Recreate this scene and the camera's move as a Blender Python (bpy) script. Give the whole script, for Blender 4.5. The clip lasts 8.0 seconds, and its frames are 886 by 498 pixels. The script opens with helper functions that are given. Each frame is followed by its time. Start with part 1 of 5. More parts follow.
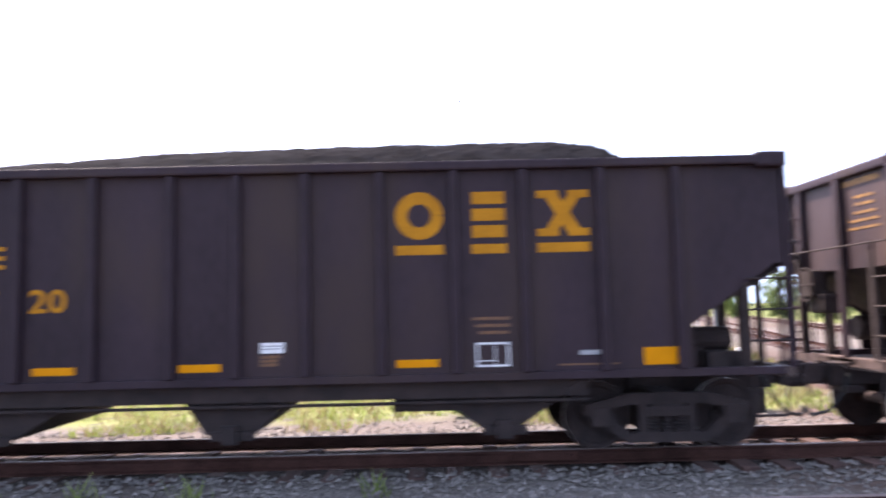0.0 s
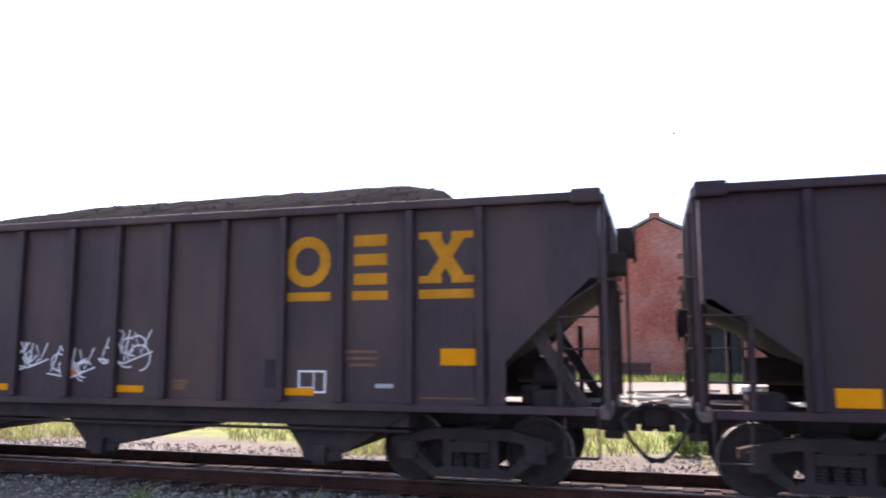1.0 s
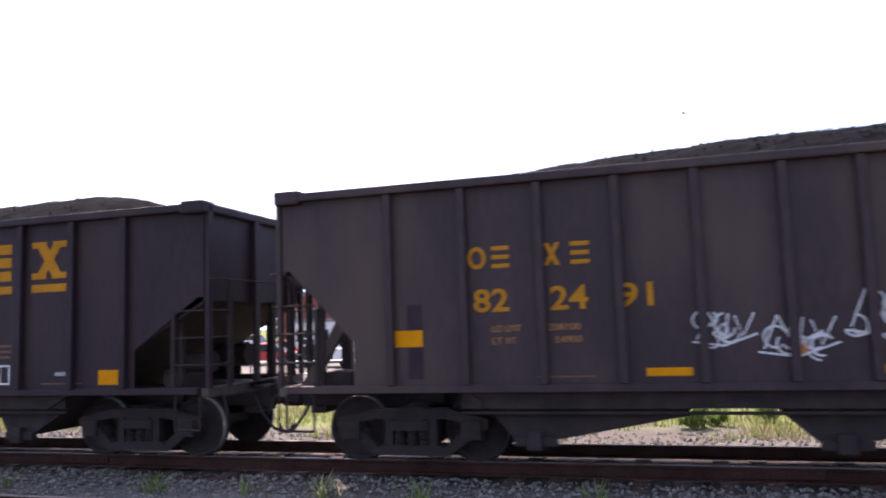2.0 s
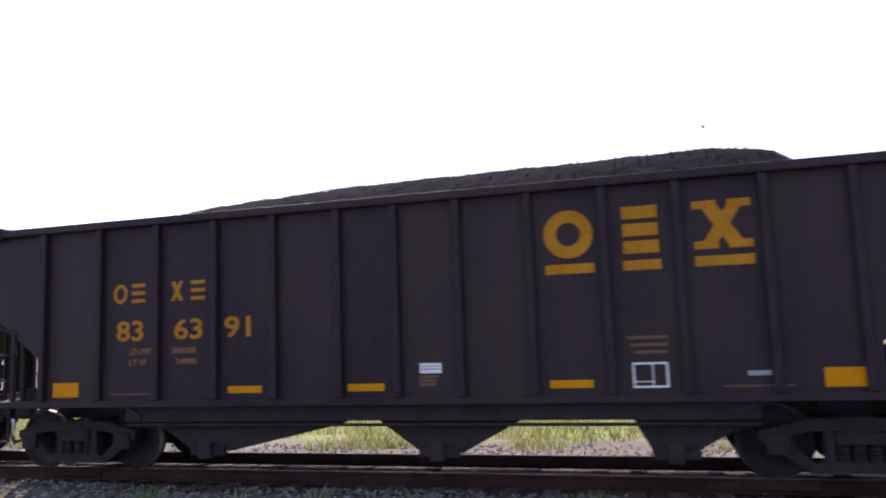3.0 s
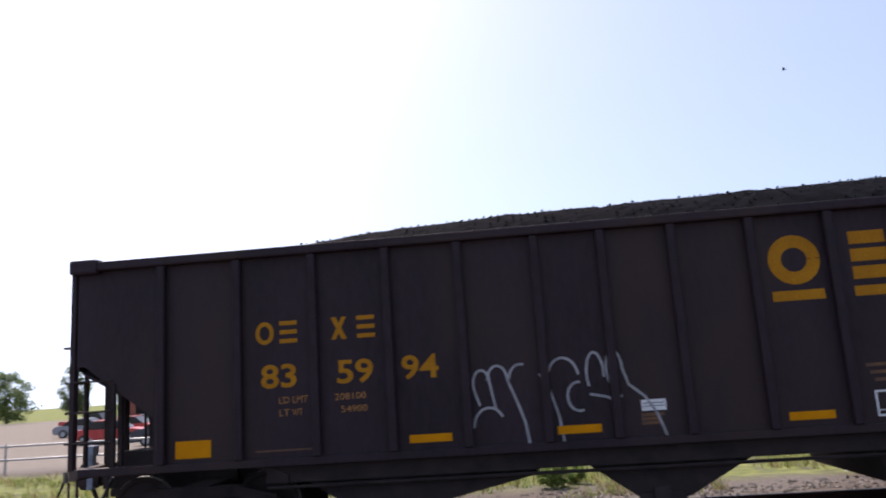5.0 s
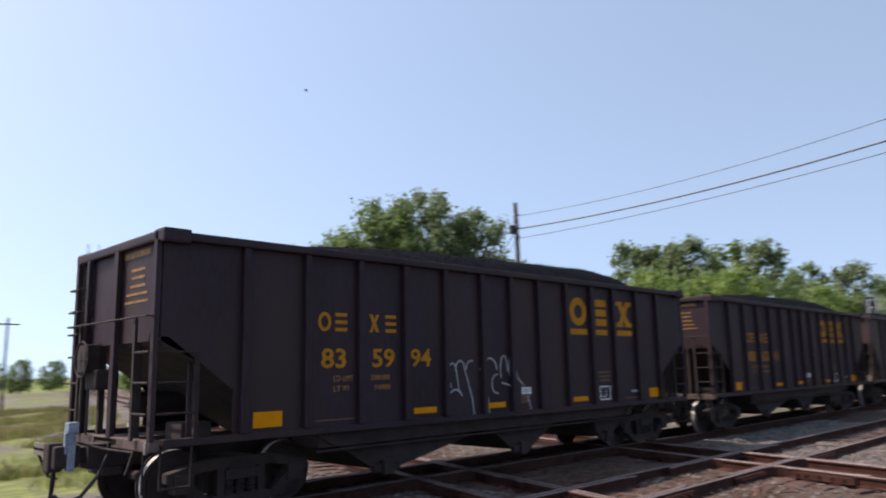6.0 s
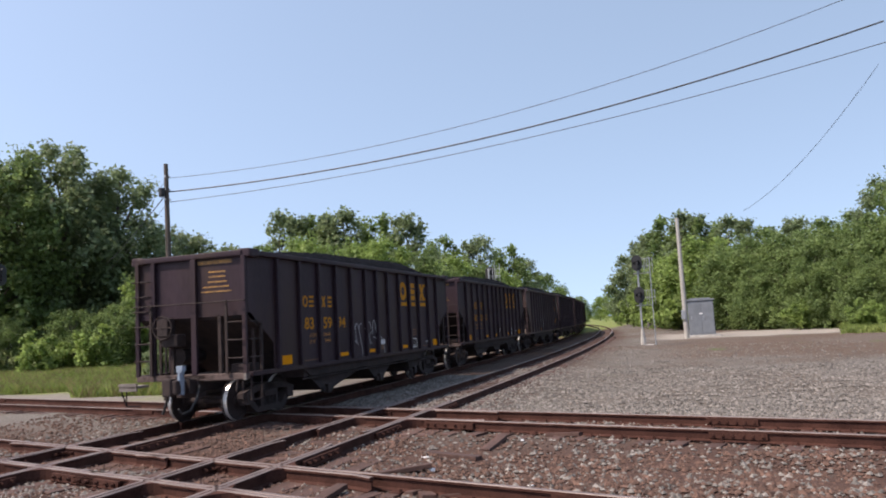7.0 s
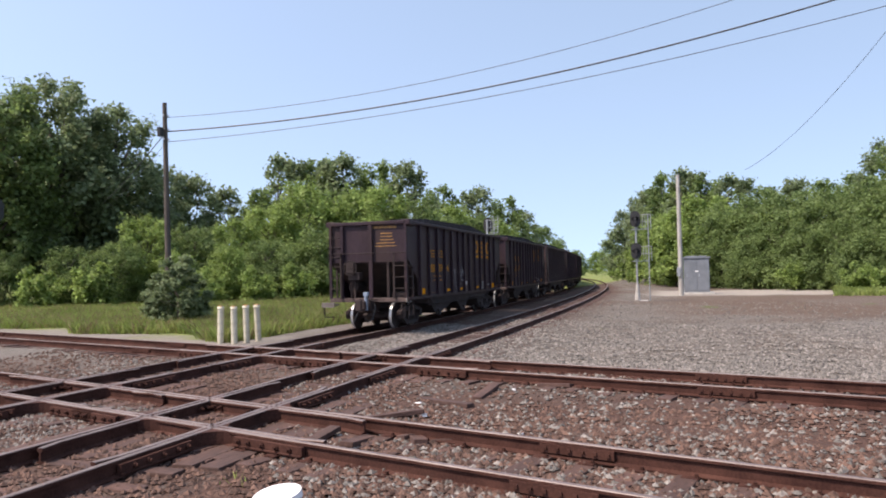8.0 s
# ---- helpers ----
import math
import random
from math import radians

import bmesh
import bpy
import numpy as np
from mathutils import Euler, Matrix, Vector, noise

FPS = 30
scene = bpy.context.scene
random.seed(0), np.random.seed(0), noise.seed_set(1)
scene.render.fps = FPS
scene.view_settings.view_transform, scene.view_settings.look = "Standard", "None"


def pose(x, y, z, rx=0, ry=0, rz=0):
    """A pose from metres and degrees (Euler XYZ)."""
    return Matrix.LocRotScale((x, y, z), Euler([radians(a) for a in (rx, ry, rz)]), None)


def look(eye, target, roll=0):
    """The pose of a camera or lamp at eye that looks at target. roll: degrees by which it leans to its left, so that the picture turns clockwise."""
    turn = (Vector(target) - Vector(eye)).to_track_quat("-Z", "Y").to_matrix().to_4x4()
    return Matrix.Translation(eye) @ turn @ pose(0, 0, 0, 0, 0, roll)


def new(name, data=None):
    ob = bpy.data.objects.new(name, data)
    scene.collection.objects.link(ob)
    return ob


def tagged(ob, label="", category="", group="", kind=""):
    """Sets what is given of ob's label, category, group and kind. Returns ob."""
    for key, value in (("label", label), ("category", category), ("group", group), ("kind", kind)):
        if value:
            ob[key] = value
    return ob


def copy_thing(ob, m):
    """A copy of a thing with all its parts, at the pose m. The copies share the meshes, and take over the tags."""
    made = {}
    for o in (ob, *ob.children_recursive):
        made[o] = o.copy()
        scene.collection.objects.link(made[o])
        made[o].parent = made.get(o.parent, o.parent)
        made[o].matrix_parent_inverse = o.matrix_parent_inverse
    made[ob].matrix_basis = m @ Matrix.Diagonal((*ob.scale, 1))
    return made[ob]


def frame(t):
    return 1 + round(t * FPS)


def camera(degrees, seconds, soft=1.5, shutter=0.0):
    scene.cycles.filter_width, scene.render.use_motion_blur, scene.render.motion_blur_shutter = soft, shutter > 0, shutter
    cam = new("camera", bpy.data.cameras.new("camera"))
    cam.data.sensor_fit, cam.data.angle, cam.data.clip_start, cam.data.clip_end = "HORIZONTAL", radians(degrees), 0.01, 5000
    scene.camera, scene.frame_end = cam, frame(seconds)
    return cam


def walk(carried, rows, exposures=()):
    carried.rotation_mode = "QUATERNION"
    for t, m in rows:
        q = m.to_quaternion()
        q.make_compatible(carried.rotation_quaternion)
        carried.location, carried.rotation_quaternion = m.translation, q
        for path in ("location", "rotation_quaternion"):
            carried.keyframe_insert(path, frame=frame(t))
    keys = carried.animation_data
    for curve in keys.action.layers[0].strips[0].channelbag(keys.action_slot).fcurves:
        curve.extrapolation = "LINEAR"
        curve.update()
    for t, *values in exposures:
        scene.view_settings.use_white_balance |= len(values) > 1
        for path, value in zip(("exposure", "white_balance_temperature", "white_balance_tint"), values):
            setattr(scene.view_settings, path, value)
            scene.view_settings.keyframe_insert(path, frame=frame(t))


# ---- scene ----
PHI = radians(-16.05)            # the crossing line's normal against the x axis
QN = Vector((math.cos(PHI), math.sin(PHI), 0))
QD = Vector((-math.sin(PHI), math.cos(PHI), 0))
EYE = 1.94
CENTRE, NEAR = 10.985, 6.715     # centre lines of the two parallel tracks
Q_FAR, Q_NEAR = 13.244, 6.938    # centre lines of the two crossing tracks
GAUGE = 1.505
PITCH = 15.755                   # coupled length of a car
HALF = 7.12
BEND, RADIUS = 20.0, 690.0


def cam_pose(yaw, pitch, roll):
    return pose(0, 0, EYE, 0, 0, yaw) @ pose(0, 0, 0, 90 + pitch) @ pose(0, 0, 0, 0, 0, -roll)


# ---- camera: it stands beside the line and pans ----
cam = camera(62.3, 8.0, soft=1.9, shutter=0.15)
PATH = [
    (0.0, -0.43, 4.71, 1.29), (0.1, 4.9, 4.45, 1.55), (0.2, 9.45, 4.42, 1.57), (0.5, 12.9, 5.24, 0.6), (0.8, 15.42, 7.41, 0.2),
    (1.0, 15.87, 7.23, 0.16), (1.2, 16.17, 5.98, 0.22), (2.3, 16.0, 5.81, 2.34), (2.5, 15.76, 5.95, 2.11),
    (2.8, 16.39, 6.13, 1.97), (3.0, 15.67, 6.62, 2.08), (3.2, 15.0, 7.99, 1.87), (3.5, 13.45, 9.49, 2.05),
    (3.8, 13.35, 9.15, 2.78), (4.0, 12.42, 8.98, 2.89), (4.2, 11.45, 9.62, 2.97), (4.5, 9.64, 9.3, 2.73),
    (4.7, 9.73, 9.95, 3.17), (5.8, -32.8, 9.6, 2.36), (6.0, -44.86, 9.36, 1.2), (6.2, -54.82, 10.54, 1.2),
    (6.5, -65.5, 8.72, 1.5), (6.6, -68.42, 7.69, 2.46), (7.0, -71.43, 5.86, 3.13), (7.5, -72.5, 2.81, 2.0),
    (8.0, -71.42, 1.91, 1.23)]
EXPOSURES = [(0.0, 2.2, 7100, 29), (0.6, 2.2, 7100, 29), (1.2, 1.75, 7100, 29), (2.5, 1.5, 7000, 29), (3.3, 1.25, 6900, 27), (3.6, 1.1, 6900, 26), (4.0, 0.78, 7000, 25), (4.7, 0.75, 7100, 25), (5.8, 0.72, 7100, 19), (6.5, 0.8, 7000, 18), (7.0, 0.8, 7100, 18), (7.5, 0.76, 7100, 18), (8.0, 0.96, 7100, 19)]
walk(cam, [(t, cam_pose(*a)) for t, *a in PATH], EXPOSURES)

# ---- sky, sun, exposure ----
SUN_AZ, SUN_EL = 38.0, 55.0      # degrees to the left of the y axis, and up
world = bpy.data.worlds.new("sky")
scene.world = world
world.use_nodes = True
wn = world.node_tree.nodes
sky = wn.new("ShaderNodeTexSky")
sky.sky_type = "NISHITA"
sky.sun_disc = False
sky.sun_elevation = radians(SUN_EL)
sky.sun_rotation = radians(-SUN_AZ)
sky.air_density, sky.dust_density, sky.ozone_density = 1.0, 1.0, 1.2
# a hazy sky: its glow lies lower than the air's own, so the horizon stays pale blue
sky_dir = wn.new("ShaderNodeTexCoord")
sky_lift = wn.new("ShaderNodeVectorMath")
sky_lift.operation = "ADD"
sky_lift.inputs[1].default_value = (0, 0, 0.24)
sky_unit = wn.new("ShaderNodeVectorMath")
sky_unit.operation = "NORMALIZE"
world.node_tree.links.new(sky_dir.outputs["Generated"], sky_lift.inputs[0])
world.node_tree.links.new(sky_lift.outputs[0], sky_unit.inputs[0])
world.node_tree.links.new(sky_unit.outputs[0], sky.inputs[0])
haze = wn.new("ShaderNodeVectorMath")
haze.operation = "ADD"
haze.inputs[1].default_value = (0.43, 0.555, 0.43)
world.node_tree.links.new(sky.outputs[0], haze.inputs[0])
world.node_tree.links.new(haze.outputs[0], wn["Background"].inputs[0])
wn["Background"].inputs[1].default_value = 0.14
sun = new("sun", bpy.data.lights.new("sun", "SUN"))
sun.data.energy, sun.data.angle, sun.data.color = 3.3, radians(0.6), (1.0, 0.94, 0.86)
sd = Vector((-math.sin(radians(SUN_AZ)) * math.cos(radians(SUN_EL)), math.cos(radians(SUN_AZ)) * math.cos(radians(SUN_EL)), math.sin(radians(SUN_EL))))
sun.matrix_world = look((0, 0, 0), -sd)


# ---- materials ----
def mat(name, dark, light, rough=0.7, scale=3.0, fine=40.0, bump=0.15, metal=0.0, island=0.0, rand=0.0, third=None, third_scale=0.6, stretch=(1, 1, 1), sheen=0.5):
    m = bpy.data.materials.new(name)
    m.use_nodes = True
    nt = m.node_tree
    bs = nt.nodes["Principled BSDF"]
    tc = nt.nodes.new("ShaderNodeTexCoord")
    mp = nt.nodes.new("ShaderNodeMapping")
    mp.inputs["Scale"].default_value = stretch
    nt.links.new(tc.outputs["Object"], mp.inputs[0])

    def noise_node(s, detail):
        n = nt.nodes.new("ShaderNodeTexNoise")
        n.inputs["Scale"].default_value, n.inputs["Detail"].default_value = s, detail
        nt.links.new(mp.outputs[0], n.inputs["Vector"])
        return n
    big, small = noise_node(scale, 6), noise_node(fine, 4)
    add = nt.nodes.new("ShaderNodeMath")
    add.operation = "MULTIPLY_ADD"
    add.inputs[1].default_value = 0.45
    half = nt.nodes.new("ShaderNodeMath")
    half.operation = "MULTIPLY"
    half.inputs[1].default_value = 0.55
    nt.links.new(big.outputs[0], half.inputs[0])
    nt.links.new(small.outputs[0], add.inputs[0])
    nt.links.new(half.outputs[0], add.inputs[2])
    ramp = nt.nodes.new("ShaderNodeValToRGB")
    ramp.color_ramp.elements[0].position, ramp.color_ramp.elements[1].position = 0.36, 0.64
    ramp.color_ramp.elements[0].color, ramp.color_ramp.elements[1].color = (*dark, 1), (*light, 1)
    nt.links.new(add.outputs[0], ramp.inputs[0])
    out = ramp.outputs[0]
    if third:
        n3 = noise_node(third_scale, 5)
        r3 = nt.nodes.new("ShaderNodeValToRGB")
        r3.color_ramp.elements[0].position, r3.color_ramp.elements[1].position = 0.5, 0.68
        nt.links.new(n3.outputs[0], r3.inputs[0])
        mx = nt.nodes.new("ShaderNodeMix")
        mx.data_type = "RGBA"
        nt.links.new(r3.outputs[0], mx.inputs["Factor"])
        nt.links.new(out, mx.inputs[6])
        mx.inputs[7].default_value = (*third, 1)
        out = mx.outputs[2]
    if island or rand:
        if island:
            g = nt.nodes.new("ShaderNodeNewGeometry")
            src, amount = g.outputs["Random Per Island"], island
        else:
            g = nt.nodes.new("ShaderNodeObjectInfo")
            src, amount = g.outputs["Random"], rand
        mr = nt.nodes.new("ShaderNodeMapRange")
        mr.inputs[3].default_value, mr.inputs[4].default_value = 1 - amount, 1 + amount
        nt.links.new(src, mr.inputs[0])
        hs = nt.nodes.new("ShaderNodeHueSaturation")
        nt.links.new(mr.outputs[0], hs.inputs["Value"])
        nt.links.new(out, hs.inputs["Color"])
        out = hs.outputs[0]
    nt.links.new(out, bs.inputs["Base Color"])
    bs.inputs["Roughness"].default_value, bs.inputs["Metallic"].default_value = rough, metal
    bs.inputs["Specular IOR Level"].default_value = sheen
    if bump:
        b = nt.nodes.new("ShaderNodeBump")
        b.inputs["Strength"].default_value = bump
        b.inputs["Distance"].default_value = 0.02
        nt.links.new(add.outputs[0], b.inputs["Height"])
        nt.links.new(b.outputs[0], bs.inputs["Normal"])
    return m


def leaf_mat(name, dark, light):
    m = mat(name, dark, light, 0.55, 0.35, 3.0, 0, island=0.35, sheen=0.3)
    nt = m.node_tree
    bs = nt.nodes["Principled BSDF"]
    tr = nt.nodes.new("ShaderNodeBsdfTranslucent")
    src = bs.inputs["Base Color"].links[0].from_socket
    nt.links.new(src, tr.inputs[0])
    mx = nt.nodes.new("ShaderNodeMixShader")
    mx.inputs[0].default_value = 0.5
    nt.links.new(bs.outputs[0], mx.inputs[1])
    nt.links.new(tr.outputs[0], mx.inputs[2])
    nt.links.new(mx.outputs[0], nt.nodes["Material Output"].inputs[0])
    return m


PAINT = mat("car_paint", (0.0205, 0.012, 0.0162), (0.039, 0.0235, 0.0305), 0.55, 1.2, 14, 0.1, third=(0.042, 0.026, 0.024), third_scale=0.8, stretch=(1, 1, 0.35), sheen=0.2)
# the brownish car's paint, also the sunlit tone of two rear ends
PAINT_B = mat("car_paint_brown_and_sunlit_end", (0.025, 0.0142, 0.0168), (0.046, 0.0272, 0.03), 0.6, 1.1, 12, 0.1, third=(0.07, 0.042, 0.036), third_scale=0.7, stretch=(1, 1, 0.35), sheen=0.35)
IRON = mat("grimy_iron", (0.014, 0.009, 0.0088), (0.042, 0.026, 0.0235), 0.9, 4, 50, 0.3)
TREAD = mat("polished_tread", (0.45, 0.44, 0.42), (0.7, 0.69, 0.67), 0.38, 6, 60, 0.03, metal=0.5)
YELLOW = mat("faded_yellow_paint", (0.36, 0.145, 0.01), (0.52, 0.22, 0.014), 0.65, 3, 30, 0.05, sheen=0.12)
REFLECT = mat("yellow_reflective_tape", (0.6, 0.215, 0.002), (0.72, 0.27, 0.003), 0.5, 4, 60, 0.02, sheen=0.08)
STENCIL_D = mat("faint_orange_stencil", (0.07, 0.038, 0.028), (0.19, 0.085, 0.032), 0.7, 10, 45, 0.02)
STENCIL = mat("worn_orange_stencil", (0.28, 0.12, 0.035), (0.46, 0.2, 0.04), 0.7, 8, 40, 0.02)
CREAM = mat("yellowed_white_paint", (0.42, 0.38, 0.28), (0.62, 0.58, 0.46), 0.55, 4, 30, 0.05, third=(0.4, 0.34, 0.24), third_scale=1.5)
WHITE = mat("white_paint", (0.62, 0.62, 0.62), (0.82, 0.82, 0.82), 0.5, 5, 40, 0.03)
CHALK = mat("white_spray_paint", (0.2, 0.2, 0.21), (0.42, 0.42, 0.44), 0.7, 6, 50, 0.0)
CHALK_WHITE = mat("bright_white_spray_paint", (0.42, 0.42, 0.43), (0.68, 0.68, 0.7), 0.7, 6, 50, 0.0)
ORANGE = mat("orange_spray_paint", (0.4, 0.12, 0.04), (0.55, 0.2, 0.06), 0.7, 6, 50, 0.0)
COAL = mat("coal", (0.0045, 0.005, 0.0066), (0.0115, 0.013, 0.0175), 0.95, 5, 22, 0.25, island=0.3, sheen=0.025)
RAIL = mat("rusty_rail", (0.032, 0.0135, 0.0108), (0.078, 0.035, 0.0262), 0.85, 3, 40, 0.25, sheen=0.12)
RAILTOP = mat("worn_rail_head", (0.12, 0.088, 0.08), (0.22, 0.175, 0.16), 0.55, 2, 40, 0.05, metal=0.3)
END_SILL = mat("scuffed_end_sill", (0.04, 0.024, 0.02), (0.13, 0.09, 0.078), 0.8, 3, 24, 0.2)
TIE = mat("weathered_tie", (0.036, 0.018, 0.0145), (0.1, 0.052, 0.04), 0.85, 2, 22, 0.5, rand=0.25, stretch=(0.3, 1, 1))
STONE = mat("ballast_stone", (0.07, 0.062, 0.055), (0.22, 0.2, 0.18), 0.85, 6, 30, 0.2, island=0.42)
RUSTSTONE = mat("rust_stained_stone", (0.05, 0.026, 0.019), (0.13, 0.074, 0.054), 0.9, 6, 30, 0.2, island=0.4)
BARK = mat("bark", (0.05, 0.04, 0.032), (0.13, 0.1, 0.08), 0.9, 5, 30, 0.6, stretch=(1, 1, 0.3))
POLEWOOD = mat("creosote_pole", (0.045, 0.036, 0.03), (0.1, 0.08, 0.066), 0.85, 4, 30, 0.4, stretch=(1, 1, 0.15))
PALEPOLE = mat("weathered_pale_pole", (0.27, 0.255, 0.23), (0.42, 0.4, 0.37), 0.85, 4, 30, 0.3, stretch=(1, 1, 0.15))
LEAF = leaf_mat("leaf_green", (0.11, 0.165, 0.055), (0.22, 0.3, 0.105))
LEAF2 = leaf_mat("leaf_light_green", (0.16, 0.235, 0.062), (0.3, 0.4, 0.12))
LEAF3 = leaf_mat("leaf_grey_green", (0.13, 0.175, 0.085), (0.24, 0.3, 0.155))
GRASS = leaf_mat("grass_blade", (0.13, 0.195, 0.04), (0.28, 0.33, 0.1))
DRY = leaf_mat("dry_grass_blade", (0.15, 0.125, 0.06), (0.29, 0.235, 0.12))
BRICK = mat("old_red_brick", (0.16, 0.045, 0.03), (0.3, 0.1, 0.07), 0.85, 0.7, 6, 0.2, rand=0.22)
MORTAR = mat("mortar", (0.26, 0.1, 0.075), (0.4, 0.17, 0.13), 0.9, 2, 20, 0.2)
# dark wood of frame and bracket; also painted shade for the doorway
DARKWOOD_SHADE = mat("dark_wood_and_shade", (0.012, 0.011, 0.01), (0.03, 0.028, 0.026), 0.9, 3, 20, 0.1)
GALV = mat("galvanised_steel", (0.26, 0.275, 0.29), (0.4, 0.415, 0.43), 0.45, 2, 30, 0.03, metal=0.35)
CABINET = mat("grey_cabinet_paint", (0.125, 0.14, 0.155), (0.175, 0.19, 0.21), 0.5, 2, 30, 0.03)
BLACK = mat("matte_black", (0.01, 0.01, 0.011), (0.025, 0.025, 0.027), 0.6, 3, 30, 0.03)
CONCRETE = mat("pale_concrete", (0.3, 0.285, 0.26), (0.46, 0.44, 0.41), 0.85, 2, 30, 0.2)
BLUE = mat("weathered_blue_paint", (0.14, 0.18, 0.23), (0.28, 0.34, 0.42), 0.5, 5, 30, 0.05)
RED = mat("red_paint", (0.42, 0.03, 0.03), (0.55, 0.06, 0.05), 0.35, 3, 20, 0.02)
CARWHITE = mat("white_car_paint", (0.66, 0.67, 0.68), (0.78, 0.79, 0.8), 0.25, 1, 20, 0)
CARGREY = mat("grey_car_paint", (0.2, 0.22, 0.25), (0.28, 0.3, 0.33), 0.25, 1, 20, 0)
CARDARK = mat("dark_car_paint", (0.03, 0.035, 0.05), (0.05, 0.055, 0.075), 0.25, 1, 20, 0)
GLASS = mat("dark_window_glass", (0.02, 0.025, 0.03), (0.04, 0.045, 0.05), 0.08, 1, 10, 0)
RUBBER = mat("tyre_rubber", (0.012, 0.012, 0.012), (0.028, 0.028, 0.028), 0.8, 4, 40, 0.1)
SIDING = mat("white_siding", (0.6, 0.61, 0.61), (0.74, 0.75, 0.75), 0.6, 0.8, 12, 0.05)
ROOF = mat("grey_roofing", (0.13, 0.13, 0.135), (0.24, 0.24, 0.245), 0.8, 1, 14, 0.1)
WIRE = mat("cable_sheath", (0.02, 0.02, 0.022), (0.05, 0.05, 0.052), 0.6, 3, 30, 0)
DRIFT = mat("bleached_scrap_wood", (0.1, 0.085, 0.075), (0.24, 0.21, 0.185), 0.8, 4, 30, 0.2)


# ---- mesh helpers ----
def box(bm, x0, x1, y0, y1, z0, z1, bevel=0.0):
    r = bmesh.ops.create_cube(bm, size=1.0)
    vs = r["verts"]
    for v in vs:
        v.co = Vector(((x0 + x1) / 2 + v.co.x * (x1 - x0), (y0 + y1) / 2 + v.co.y * (y1 - y0), (z0 + z1) / 2 + v.co.z * (z1 - z0)))
    if bevel:
        es = list({e for v in vs for e in v.link_edges})
        bmesh.ops.bevel(bm, geom=es, offset=bevel, segments=2, affect="EDGES", profile=0.6)


def prism(bm, pts, y0, y1):
    """A polygon of (x, z) points drawn out from y0 to y1."""
    a = [bm.verts.new((x, y0, z)) for x, z in pts]
    b = [bm.verts.new((x, y1, z)) for x, z in pts]
    n = len(pts)
    bm.faces.new(a)
    bm.faces.new(b[::-1])
    for i in range(n):
        j = (i + 1) % n
        bm.faces.new((a[j], a[i], b[i], b[j]))


def rod(bm, p, q, r, seg=8, r2=None):
    p, q = Vector(p), Vector(q)
    d = q - p
    m = Matrix.Translation((p + q) / 2) @ d.to_track_quat("Z", "Y").to_matrix().to_4x4()
    bmesh.ops.create_cone(bm, cap_ends=True, segments=seg, radius1=r, radius2=r if r2 is None else r2, depth=d.length, matrix=m)


def lathe(bm, profile, seg=28):
    """Turns (radius, y) points about the y axis."""
    rings = []
    for r, y in profile:
        rings.append([bm.verts.new((r * math.cos(2 * math.pi * i / seg), y, r * math.sin(2 * math.pi * i / seg))) for i in range(seg)])
    for a, b in zip(rings, rings[1:]):
        for i in range(seg):
            j = (i + 1) % seg
            bm.faces.new((a[i], a[j], b[j], b[i]))
    bm.faces.new(rings[0][::-1])
    bm.faces.new(rings[-1])


def mesh_of(name, bm, material, smooth=False):
    bmesh.ops.recalc_face_normals(bm, faces=bm.faces)
    me = bpy.data.meshes.new(name)
    bm.to_mesh(me)
    bm.free()
    for m in (material if isinstance(material, (list, tuple)) else [material]):
        me.materials.append(m)
    if smooth:
        me.shade_smooth()
    return me


def part(name, bm, material, parent, label="", smooth=False, at=None):
    me = bm if isinstance(bm, bpy.types.Mesh) else mesh_of(name, bm, material, smooth)
    ob = new(name, me)
    ob.parent = parent
    if at is not None:
        ob.matrix_basis = at
    return tagged(ob, label)


def thing(name, label, category, group="", kind="", at=None):
    ob = new(name)
    ob.empty_display_size = 0.3
    if at is not None:
        ob.matrix_basis = at
    return tagged(ob, label, category, group, kind)


def single(name, bm, material, label, category="", group="", kind="", at=None, smooth=False):
    me = bm if isinstance(bm, bpy.types.Mesh) else mesh_of(name, bm, material, smooth)
    ob = new(name, me)
    if at is not None:
        ob.matrix_basis = at
    return tagged(ob, label, category, group, kind)


def boxes(*bs, bevel=0.0):
    bm = bmesh.new()
    for b in bs:
        box(bm, *b, bevel=bevel)
    return bm


def rods(*rs, r=0.012, seg=8):
    bm = bmesh.new()
    for p, q in rs:
        rod(bm, p, q, r, seg)
    return bm


def text_mesh(words, size, width=None, weight=0.0, material=None):
    """Built-in lettering, standing in the xz plane and facing -y, from its lower left corner."""
    cu = bpy.data.curves.new("lettering", "FONT")
    cu.body, cu.size, cu.offset, cu.extrude, cu.resolution_u = words, size, weight, 0.001, 3
    ob = bpy.data.objects.new("lettering", cu)
    scene.collection.objects.link(ob)
    me = bpy.data.meshes.new_from_object(ob.evaluated_get(bpy.context.evaluated_depsgraph_get()))
    bpy.data.objects.remove(ob)
    bpy.data.curves.remove(cu)
    xs = [v.co.x for v in me.vertices]
    ys = [v.co.y for v in me.vertices]
    x0, x1, y0, y1 = min(xs), max(xs), min(ys), max(ys)
    k = size / (y1 - y0)
    kx = width / (x1 - x0) if width else k
    me.transform(Matrix(((kx, 0, 0, -x0 * kx), (0, 0, -1, 0), (0, k, 0, -y0 * k), (0, 0, 0, 1))))
    me.materials.clear()
    me.materials.append(material)
    return me


